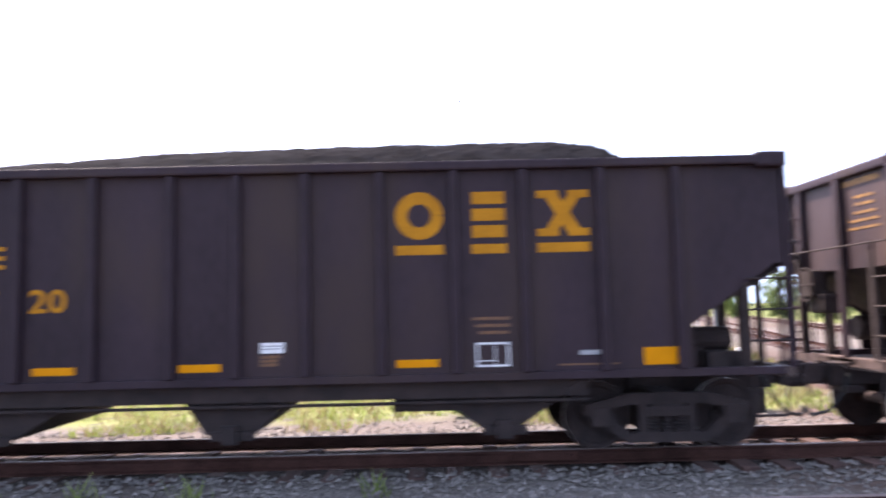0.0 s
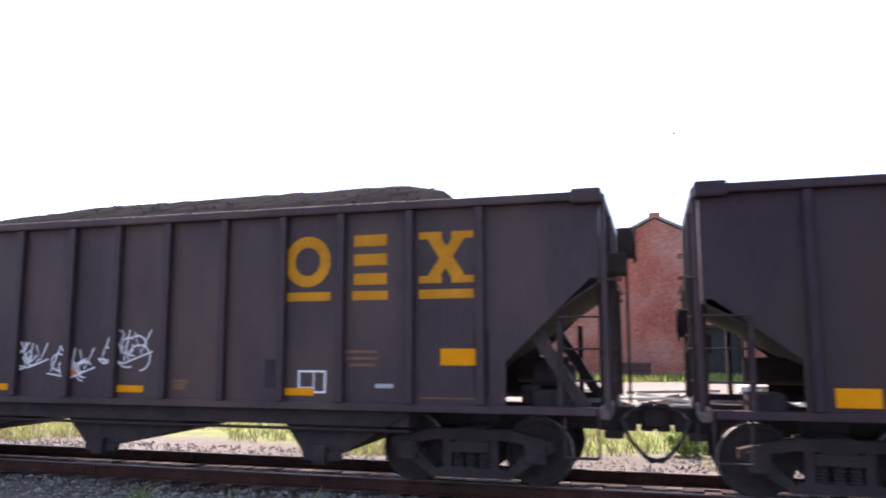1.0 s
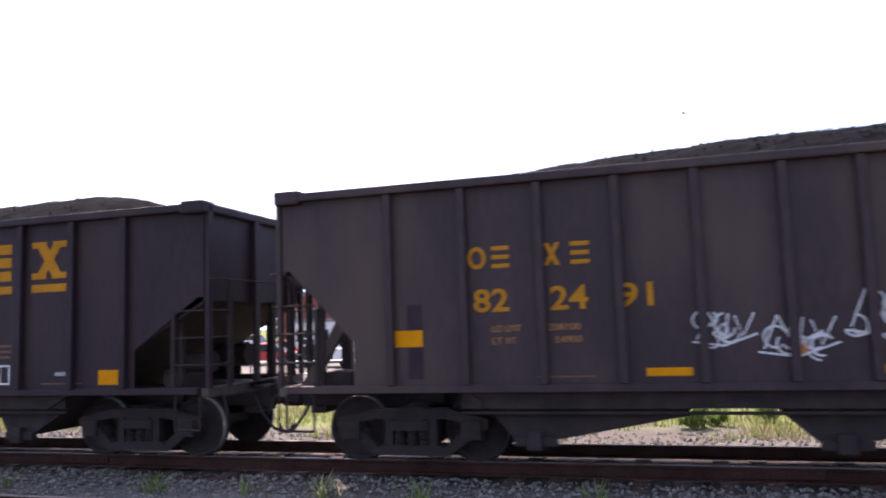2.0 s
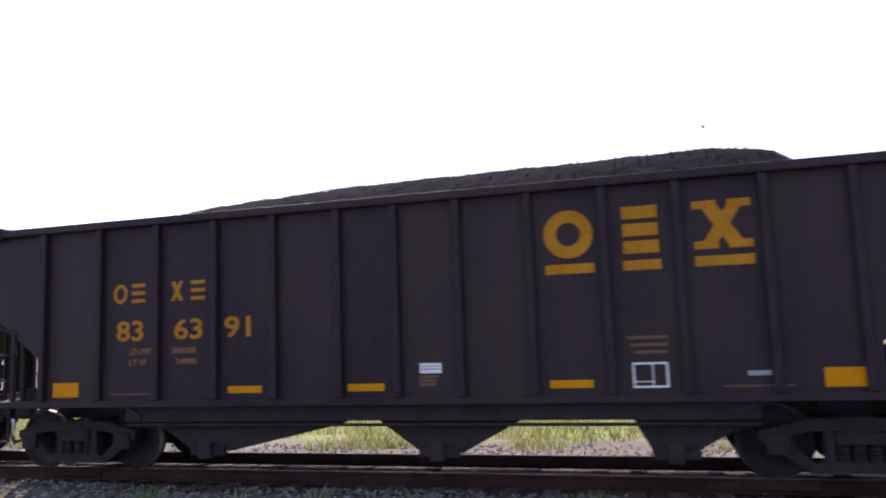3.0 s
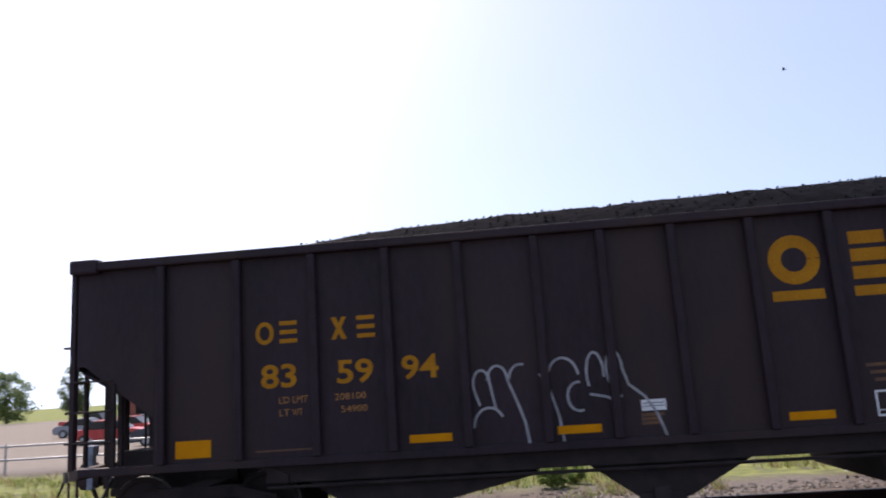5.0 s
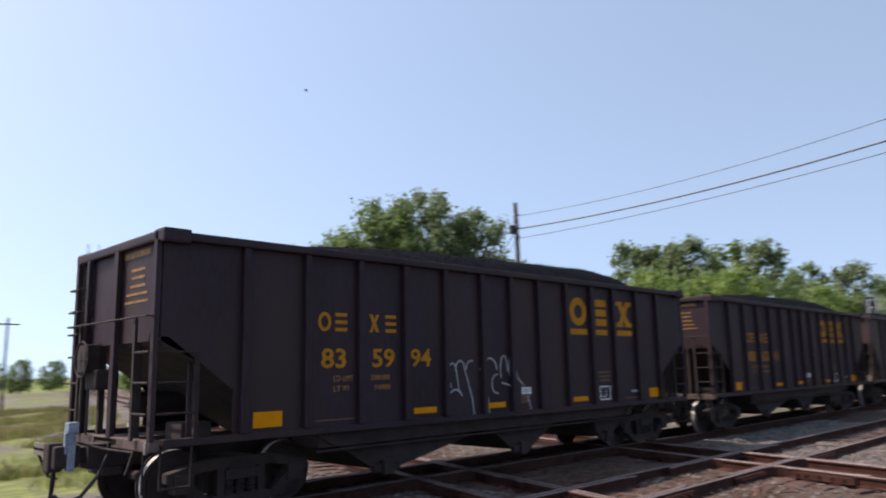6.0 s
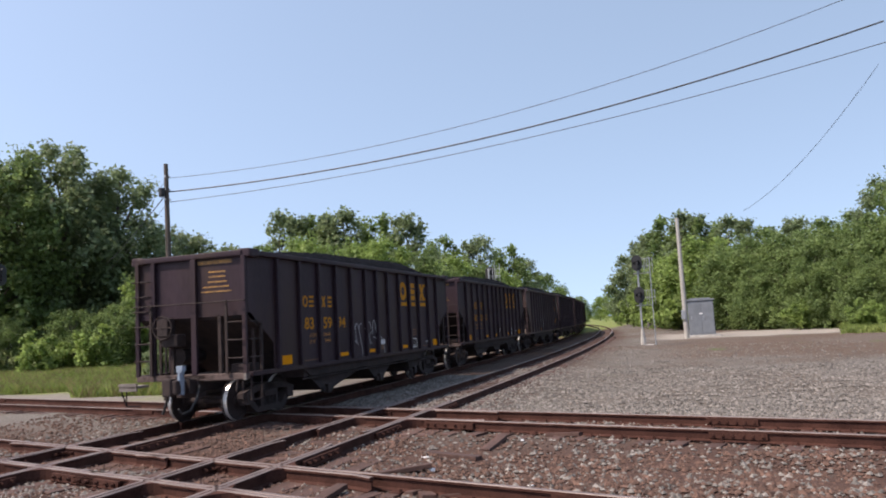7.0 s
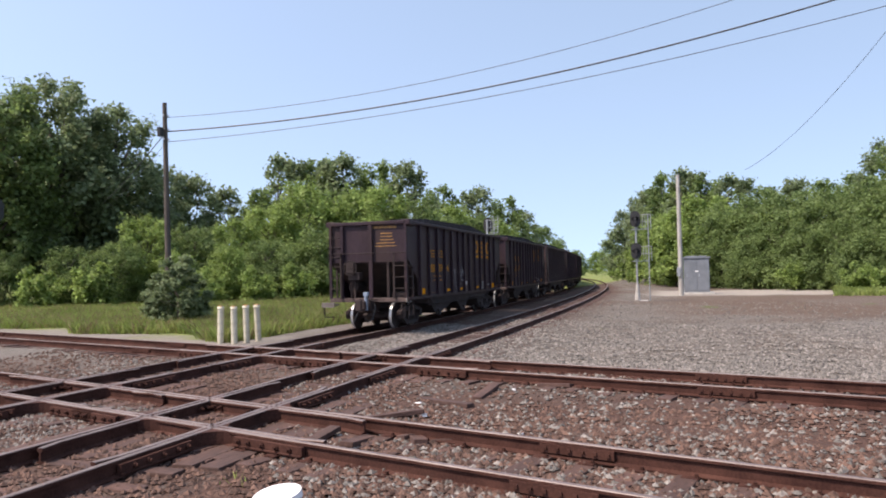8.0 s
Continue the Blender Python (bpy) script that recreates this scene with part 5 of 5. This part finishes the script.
def cable(name, a, b, sag, r, label):
    a, b = Vector(a), Vector(b)
    bm = bmesh.new()
    n = 24
    pts = []
    for i in range(n + 1):
        f = i / n
        p = a.lerp(b, f)
        p.z -= sag * 4 * f * (1 - f)
        pts.append(p)
    along = (b - a).normalized()
    side = along.cross(Vector((0, 0, 1))).normalized()
    up = side.cross(along)
    rings = [[bm.verts.new(p + side * r * math.cos(k * 1.0472) + up * r * math.sin(k * 1.0472)) for k in range(6)] for p in pts]
    for p, q in zip(rings, rings[1:]):
        for k in range(6):
            bm.faces.new((p[k], p[(k + 1) % 6], q[(k + 1) % 6], q[k]))
    single(name, bm, WIRE, label, "cable", "overhead cables")


def build_poles():
    # dark utility pole beyond the crossing line, its wires running over the gravel
    x, y = polar(-50.9, 40)
    top = EYE + 40 * math.tan(radians(12.72))
    p = thing("utility_pole", "dark weathered wooden utility pole with cable brackets", "utility pole", at=pose(x, y, 0, 0, -1.2, 0))
    bm = bmesh.new()
    rod(bm, (0, 0, -0.6), (0, 0, top), 0.17, 12, 0.11)
    part("pole", bm, POLEWOOD, p)
    for z in (top - 0.65, top - 1.35, top - 1.85):
        part("bracket", boxes((-0.12, 0.25, -0.05, 0.05, z - 0.05, z + 0.05)), GALV, p)
    bm = bmesh.new()
    rod(bm, (-0.3, 0.05, top - 1.75), (-0.3, 0.05, top - 1.3), 0.16, 12)
    part("cable_box", bm, BLACK, p)
    for d, z0, z1, sag, r in ((0, 10.26, 13.93, 1.25, 0.014), (1, 9.53, 12.5, 0.98, 0.034), (2, 8.99, 11.67, 0.72, 0.016)):
        far = polar(-50.8, 40)
        near = polar(-104.0, 32)
        a = (far[0], far[1], z0)
        b = (near[0], near[1], z1)
        cable("overhead_cable", a, b, sag, r, "thick black overhead cable from a pole" if d == 1 else "thin dark overhead wire from a pole")
        c = polar(-45, 112)
        cable("overhead_cable", a, (c[0], c[1], a[2] + 1.5 - 0.5 * d), 0.8, r * 0.8, "thin overhead wire running into the trees")
    # pale pole by the cabinet
    p = thing("wooden_pole", "pale weathered wooden pole beside a grey cabinet", "pole", at=pose(66.8, 0.77, -0.35, 0, -0.6, 0))
    bm = bmesh.new()
    rod(bm, (0, 0, -0.3), (0, 0, 10.4), 0.22, 12, 0.15)
    part("pole", bm, PALEPOLE, p)
    part("meter_box", boxes((-0.3, -0.16, 0.0, 0.3, 1.6, 2.4), bevel=0.02), GALV, p)
    a, b = polar(-94.0, 95), polar(-103.4, 62)
    cable("overhead_cable", (a[0], a[1], EYE + 95 * math.tan(radians(7.0))), (b[0], b[1], EYE + 62 * math.tan(radians(15.6))), 1.2, 0.02, "thin wire rising from the trees")
    # relay cabinet
    c = thing("relay_cabinet", "tall grey steel railway relay cabinet on a concrete pad", "cabinet", at=pose(70.8, -0.55, -0.35))
    part("body", boxes((-0.8, 0.8, -1.1, 1.1, 0.1, 3.15), bevel=0.03), CABINET, c)
    part("roof", boxes((-0.9, 0.9, -1.2, 1.2, 3.15, 3.3), (-0.6, 0.6, -0.9, 0.9, 3.3, 3.4), bevel=0.03), CABINET, c)
    part("pad", boxes((-1.2, 1.2, -1.5, 1.5, -0.1, 0.1), bevel=0.02), CONCRETE, c)
    for y in (-0.55, 0.5):
        d = part("door", boxes((-0.83, -0.8, y - 0.5, y + 0.5, 0.3, 3.05), bevel=0.008), CABINET, c)
        part("handle", boxes((-0.88, -0.83, y + 0.3, y + 0.36, 1.5, 1.8)), GALV, d)
    part("notice", boxes((-0.836, -0.83, -0.14, 0.14, 1.95, 2.05)), WHITE, c)
    # signals
    signal_mast("signal_mast", "colour light signal mast with dark round heads", (54.5, 3.62, -0.35), 6.3, (5.9, 3.6), 0, 0.0, 0.15, -0.85, True)
    signal_mast("signal_mast", "distant colour light signal on a caged mast behind the train", (*polar(-74.9, 57), -0.35), 6.7, (6.0,), 180, 0.0, 0.1, 0.7)
    signal_mast("signal_mast", "three-headed colour light signal beside the crossing line", (*polar(-20.6, 33), -0.35), 7.7, (7.0, 5.0, 3.4), 70, 0.0, 0.1, 0.9, hr=0.29)
    signal_mast("signal_mast", "far signal mast beyond the bollards", (*polar(-39.9, 46), -0.35), 6.6, (6.2,), 90)


def build_small():
    # white bollards
    bm = bmesh.new()
    rod(bm, (0, 0, -0.3), (0, 0, 1.2), 0.105, 16)
    rod(bm, (0, 0, 1.2), (0, 0, 1.27), 0.13, 16, 0.1)
    rod(bm, (0, 0, 0.72), (0, 0, 0.78), 0.112, 16)
    body = mesh_of("post", bm, CREAM)
    first = None
    for az, d, lean in ((-54.45, 26.3, 1.5), (-55.45, 25.9, -1.0), (-56.35, 26.6, -2), (-57.2, 27.0, -4.5)):
        x, y = polar(az, d)
        m = pose(x, y, -0.3, 0, lean, 0)
        if first is None:
            first = thing("bollard", "yellowed white painted steel bollard beside the crossing", "bollard", "white bollards", at=m)
            part("post", body, None, first)
            part("cap", boxes((-0.07, 0.07, -0.07, 0.07, 1.26, 1.29), bevel=0.02), STENCIL, first, "rusty cap")
        else:
            copy_thing(first, m)
    # the white marker by the signal, seen past the last car
    bm = bmesh.new()
    rod(bm, (0, 0, -0.3), (0, 0, 1.3), 0.1, 14)
    rod(bm, (0, 0, 0.5), (0, 0, 0.62), 0.24, 14)
    single("bollard", bm, WHITE, "leaning white pipe bollard with a collar", "bollard", at=pose(*polar(-22.0, 17.5), -0.35, 0, 3, 0))
    bm = bmesh.new()
    rod(bm, (0, 0, 0), (0, 0, 0.5), 0.2, 20)
    single("bucket", bm, RUBBER, "dark round bucket beside a white bollard", "bucket", at=pose(*polar(-23.0, 17.0), -0.35))
    # white tub top at the foot of the view
    bm = bmesh.new()
    rod(bm, (0, 0, 0), (0, 0, 0.34), 0.19, 24, 0.215)
    tub = thing("tub", "white plastic tub with a lid on the gravel", "tub", at=pose(6.0, 3.63, -0.4, -5, -8, 0))
    part("body", bm, YELLOW, tub)
    bm = bmesh.new()
    rod(bm, (0, 0, 0.3), (0, 0, 0.36), 0.23, 28, 0.225)
    part("lid", bm, WHITE, tub, "white lid")
    # litter between the tracks
    for x, y, a, s in ((10.5, 3.9, 30, 0.11), (11.6, 4.4, 80, 0.06), (13.1, 3.1, 10, 0.08), (9.6, 2.2, 50, 0.05)):
        single("litter", boxes((-s, s, -s * 0.35, s * 0.35, 0, s * 0.5), bevel=s * 0.1), WHITE, "white scrap of litter on the gravel", "litter", "litter", at=pose(x, y, ground_height(x, y), 8, 12, a))
    rng = random.Random(12)
    for i in range(10):
        x, y = 8 + rng.random() * 8, 2.3 + rng.random() * 2.6
        l = 0.25 + rng.random() * 0.5
        single("timber_scrap", boxes((-l, l, -0.09, 0.09, 0, 0.07), bevel=0.012), TIE, "broken brown timber lying in the gravel", "timber", "timber scraps", at=pose(x, y, ground_height(x, y), rng.random() * 8, rng.random() * 8, rng.random() * 180))


def build_bird():
    b = thing("bird", "small dark bird flying high", "bird")
    bm = bmesh.new()
    rod(bm, (-0.12, 0, 0), (0.08, 0, 0), 0.03, 8, 0.045)
    rod(bm, (0.1, 0, 0), (0.2, 0, 0.02), 0.05, 8, 0.01)
    part("body", bm, BLACK, b)
    for s in (1, -1):
        bm = bmesh.new()
        prism(bm, [(-0.06, 0.0), (0.06, 0.0), (0.0, 0.02), (-0.08, 0.02)], 0.0, s * 0.22)
        part("wing", bm, BLACK, b, at=pose(0, 0, 0.02, s * 25, 0, 0))
    return b


def vehicle(label, paint, x, y, turn, kind="sedan", name="parked_car"):
    v = thing(name, label, "car" if kind == "sedan" else "pickup truck", "parked vehicles", at=pose(x, y, -0.45, 0, 0, turn))
    if kind == "sedan":
        prof = [(-2.2, 0.3), (2.2, 0.3), (2.25, 0.75), (1.3, 0.9), (-1.9, 0.95), (-2.25, 0.8)]
        cab = [(-1.6, 0.93), (1.15, 0.9), (0.5, 1.4), (-0.9, 1.42)]
    else:
        prof = [(-2.7, 0.45), (2.6, 0.45), (2.65, 1.05), (1.3, 1.15), (-2.7, 1.15)]
        cab = [(-0.6, 1.15), (1.3, 1.13), (0.75, 1.8), (-0.5, 1.83)]
    bm = bmesh.new()
    prism(bm, prof, -0.88, 0.88)
    bmesh.ops.bevel(bm, geom=bm.edges[:], offset=0.07, segments=2, affect="EDGES")
    part("body", bm, paint, v)
    bm = bmesh.new()
    prism(bm, cab, -0.74, 0.74)
    bmesh.ops.bevel(bm, geom=bm.edges[:], offset=0.06, segments=2, affect="EDGES")
    part("cabin", bm, GLASS, v, "dark glazed cabin")
    part("roof", boxes((cab[3][0] + 0.05, cab[2][0] - 0.05, -0.7, 0.7, cab[3][1] - 0.03, cab[3][1] + 0.03), bevel=0.02), paint, v)
    for x0 in ((-1.35, 1.4) if kind == "sedan" else (-1.6, 1.7)):
        for s in (1, -1):
            bm = bmesh.new()
            rod(bm, (0, -0.1, 0), (0, 0.1, 0), 0.33 if kind == "sedan" else 0.39, 18)
            w = part("wheel", bm, RUBBER, v, at=pose(x0, s * 0.83, 0.33 if kind == "sedan" else 0.39))
            bm = bmesh.new()
            rod(bm, (0, s * 0.1, 0), (0, s * 0.12, 0), 0.2, 14)
            part("rim", bm, GALV, w)
    return v


def low_building(name, label, x0, x1, y0, y1, h, wall, bays, flat=True):
    b = thing(name, label, "building", at=pose(0, 0, -0.5))
    part("wall", boxes((x0, x1, y0, y1, 0, h)), wall, b)
    part("roof", boxes((x0 - 0.3, x1 + 0.3, y0 - 0.3, y1 + 0.3, h, h + 0.35), bevel=0.04), ROOF, b)
    for i in range(bays):
        c = x0 + (i + 0.5) * (x1 - x0) / bays
        w = part("window", boxes((c - 0.7, c + 0.7, y0 - 0.06, y0, h * 0.35, h * 0.75)), GALV, b)
        part("pane", boxes((c - 0.6, c + 0.6, y0 - 0.09, y0 - 0.06, h * 0.38, h * 0.72)), GLASS, w)
    return b


def build_lot():
    low_building("store", "long low white store beyond the car park", -42, -22, 104, 116, 4.5, SIDING, 8)
    low_building("store", "small brick shop beyond the car park", -46, -33, 84, 94, 6.4, BRICK, 4)
    low_building("house", "pale house beyond the car park", -27, -20, 118, 126, 4.2, SIDING, 2)
    low_building("shed", "long white site trailer office", -37, -30, 70, 74, 3.0, SIDING, 3)
    spots = [(-15.5, 40, 20, CARWHITE, "pickup"), (-21, 47, 10, CARDARK, "sedan"), (-17.5, 50, 15, CARGREY, "sedan"), (-14, 52, 15, CARWHITE, "sedan"), (-11.5, 53, 15, CARGREY, "sedan"), (-24.5, 55, 5, CARWHITE, "sedan"), (-20.5, 58, 15, CARGREY, "sedan"), (-16.5, 60, 15, CARDARK, "sedan"), (-13.0, 60, 10, CARWHITE, "sedan"), (-28, 52, 0, RED, "sedan"), (-25, 44, 10, RED, "sedan"), (-30, 60, 0, CARWHITE, "sedan"), (-34, 56, 5, CARGREY, "sedan"), (-19.0, 40, 10, CARDARK, "sedan"), (-37, 62, 0, RED, "pickup")]
    words = {CARWHITE: "white", CARDARK: "dark blue", CARGREY: "grey", RED: "red"}
    for x, y, a, m, k in spots:
        vehicle(words[m] + (" pickup truck" if k == "pickup" else " car") + " parked on the pale gravel lot", m, x, y, a, k)
    # scrap heap and fence rails before the warehouse
    rng = random.Random(6)
    for gx, gy, n in ((-2.5, 24.5, 16), (1.6, 26, 20), (3.4, 26.5, 22), (-8, 24, 10)):
        for i in range(n):
            l = 0.5 + rng.random() * 1.3
            m = rng.choice((DRIFT, DRIFT, GALV, CONCRETE, TIE))
            single("scrap_piece", boxes((-l, l, -0.05 - 0.1 * rng.random(), 0.05, -0.04, 0.05), bevel=0.01), m, "bleached scrap timber and metal in a heap", "scrap", "scrap heap", at=pose(gx + rng.gauss(0, 0.9), gy + rng.gauss(0, 0.6), -0.3 + abs(rng.gauss(0, 0.25)), rng.random() * 14 - 7, rng.random() * 24 - 12, rng.random() * 60 - 30))
    single("concrete_slab", boxes((3.0, 5.6, 29, 30.5, -0.45, 0.3), bevel=0.05), CONCRETE, "pale concrete block before the warehouse", "concrete block")
    single("fence_rail", rods(((-40, 27, 0.6), (-6, 27, 0.6)), ((-40, 27, 0.1), (-6, 27, 0.1)), *[((-40 + 3.4 * i, 27, -0.5), (-40 + 3.4 * i, 27, 0.7)) for i in range(11)], r=0.04), GALV, "low grey pipe fence along the lot", "fence")
    stack = thing("pallet_stack", "stack of brown pallets against the warehouse", "pallet stack", at=pose(0, 0, -0.45))
    pallet = mesh_of("pallet", boxes((-2.5, -0.2, 47.0, 48.4, 0.1, 0.13), (-2.5, -0.2, 47.0, 47.15, 0.0, 0.1), (-2.5, -0.2, 47.6, 47.75, 0.0, 0.1), (-2.5, -0.2, 48.25, 48.4, 0.0, 0.1)), TIE)
    for i in range(8):
        part("pallet", pallet, None, stack, at=pose(0.03 * math.sin(i * 2.1), 0, 0.135 * i))
    for az, d, h in ((19.0, 95, 8.5), (-14.1, 70, 6.9), (-18.3, 120, 12), (-24.5, 160, 14)):
        x, y = polar(az, d)
        bm = bmesh.new()
        rod(bm, (0, 0, -1), (0, 0, h), 0.13, 8, 0.09)
        box(bm, -0.9, 0.9, -0.05, 0.05, h - 0.6, h - 0.48)
        single("utility_pole", bm, POLEWOOD, "far wooden utility pole with a crossarm", "utility pole", at=pose(x, y, 0))


def build_cover():
    def strip(rng):
        while True:
            x, y = -48 + rng.rand() * 62, 14.2 + rng.rand() ** 1.3 * 10
            if QN.x * x + QN.y * y < 3.8 and noise.noise((x * 0.3, y * 0.3, 5)) > -0.15:
                return x, y

    def field(rng):
        while True:
            az, d = -36 - rng.rand() * 44, 27 + rng.rand() ** 1.4 * 44
            x, y = polar(az, d)
            if QN.x * x + QN.y * y > 18.0 + 1.2 * math.sin(y * 0.7) and y > 15.5 + 0.006 * max(0, x - 20) ** 2 * 0.2:
                return x, y

    def left_bank(rng):
        return 20 + rng.rand() * 45, 15.5 + rng.rand() * 6 + 0.0

    def right_edge(rng):
        az, d = -99.5 - rng.rand() * 7, 62 + rng.rand() ** 0.7 * 14
        return polar(az, d)
    scatter_blades("grass", "green and tan grass beside the track", GRASS, 5200, strip, 0.21, 0.013, 1)
    scatter_blades("dry_grass", "dry tan grass beside the track", DRY, 4200, strip, 0.26, 0.011, 2)
    scatter_blades("grass", "tall green meadow grass", GRASS, 24000, field, 0.5, 0.022, 3)
    scatter_blades("dry_grass", "dry seed heads in the meadow", DRY, 8000, field, 0.55, 0.014, 4)
    scatter_blades("grass", "green weeds at the wood's edge", GRASS, 2500, right_edge, 0.5, 0.05, 5)

    def bank(rng):
        while True:
            x, y = 2 + rng.rand() * 22, 20 + rng.rand() ** 1.3 * 40
            if -3 < QN.x * x + QN.y * y < 4 and noise.noise((x * 0.25, y * 0.25, 9)) > 0.0:
                return x, y
    scatter_blades("grass", "green grass bank beside the crossing line", GRASS, 2600, bank, 0.26, 0.02, 8)
    scatter_blades("dry_grass", "dry grass on the bank beside the crossing line", DRY, 2500, bank, 0.35, 0.018, 9)

    def wall_foot(rng):
        return -10 + rng.rand() * 20, 44.5 + rng.rand() * 5
    scatter_blades("weeds", "green weeds before the brick warehouse", GRASS, 1800, wall_foot, 0.4, 0.03, 7)

    def weeds(rng):
        c = [(-5.6, 8.9), (-4.3, 8.8), (-6.9, 8.9), (-3.0, 8.8), (-9.5, 8.9), (-0.8, 9.0)][rng.randint(6)]
        return c[0] + rng.randn() * 0.12, c[1] + rng.randn() * 0.1
    scatter_blades("weeds", "green weeds growing between the tracks", GRASS, 34, weeds, 0.3, 0.01, 6)

    def by_tub(rng):
        x, y = polar(-55.7, 8.1)
        return x + rng.randn() * 0.05, y + rng.randn() * 0.05
    scatter_blades("weeds", "small green weed beside the white tub", GRASS, 3, by_tub, 0.13, 0.009, 16)

    def near_bed(rng):
        return -12 + rng.rand() * 22, 7.6 + rng.rand() * 2.5

    def gravel(rng):
        while True:
            az, d = -58 - rng.rand() * 46, 6.5 + rng.rand() ** 1.6 * 46
            x, y = polar(az, d)
            q = QN.x * x + QN.y * y
            if -9 < y < 8.5 and not (q < 15 and x < 15 and rng.rand() < 0.85) and not (x > 32 and rng.rand() < 0.75):
                return x, y

    def rusty(rng):
        while True:
            az, d = -37 - rng.rand() * 65, 6.5 + rng.rand() ** 1.2 * 21
            x, y = polar(az, d)
            if -6 < y < 19 and QN.x * x + QN.y * y < 15.5 and not (y < 5 and x > 12 and rng.rand() < 0.65):
                return x, y

    def island(rng):
        return 15.5 + rng.rand() * 14, 7.6 + rng.rand() * 2.4

    def behind(rng):
        return -46 + rng.rand() * 62, 12 + rng.rand() * 3.2
    scatter_stones("ballast", "grey crushed stone ballast between the tracks", STONE, 9000, near_bed, 0.035, 11)
    scatter_stones("ballast", "grey crushed stone over the open ground", STONE, 27000, gravel, 0.042, 12)
    scatter_stones("rusty_ballast", "rust-stained ballast in the crossing", RUSTSTONE, 21000, rusty, 0.04, 13)
    scatter_stones("ballast", "grey crushed stone between the crossing tracks", STONE, 5200, island, 0.04, 14)
    scatter_stones("ballast", "pale stone shoulder behind the train", STONE, 7000, behind, 0.045, 15)


build_ground()
build_tracks()
CARS = build_train()
build_warehouse()
build_poles()
build_small()
BIRD = build_bird()
build_lot()
build_trees()
build_cover()


def motions():
    for k, car in enumerate(CARS):
        walk(car, [(i * 0.2, car_at(k, i * 0.2)) for i in range(41)])
        if k > 5:
            continue
        for tr in car.children:
            if not tr.name.startswith("truck"):
                continue
            for ws in tr.children:
                if ws.name.startswith("wheelset"):
                    p = ws.location.copy()
                    rows = []
                    for i in range(0, 121):
                        t = i / 15.0
                        rows.append((t, Matrix.Translation(p) @ Matrix.Rotation((front_of_last(t) - front_of_last(0)) / 0.457, 4, "Y")))
                    walk(ws, rows)
    rows = []
    for t, az, el in ((0.0, -2, 16), (3.8, -7.3, 14.3), (4.2, -10.5, 15.5), (4.7, -18.0, 19.5), (5.8, -31.0, 20.7), (6.0, -34.0, 21.4), (6.2, -37.0, 23.0), (6.5, -42.0, 24.5), (6.6, -42.8, 24.9), (8.0, -62, 31)):
        x, y = polar(az, 60)
        rows.append((t, pose(x, y, EYE + 60 * math.tan(radians(el)), 0, 0, -20)))
    walk(BIRD, rows)


motions()
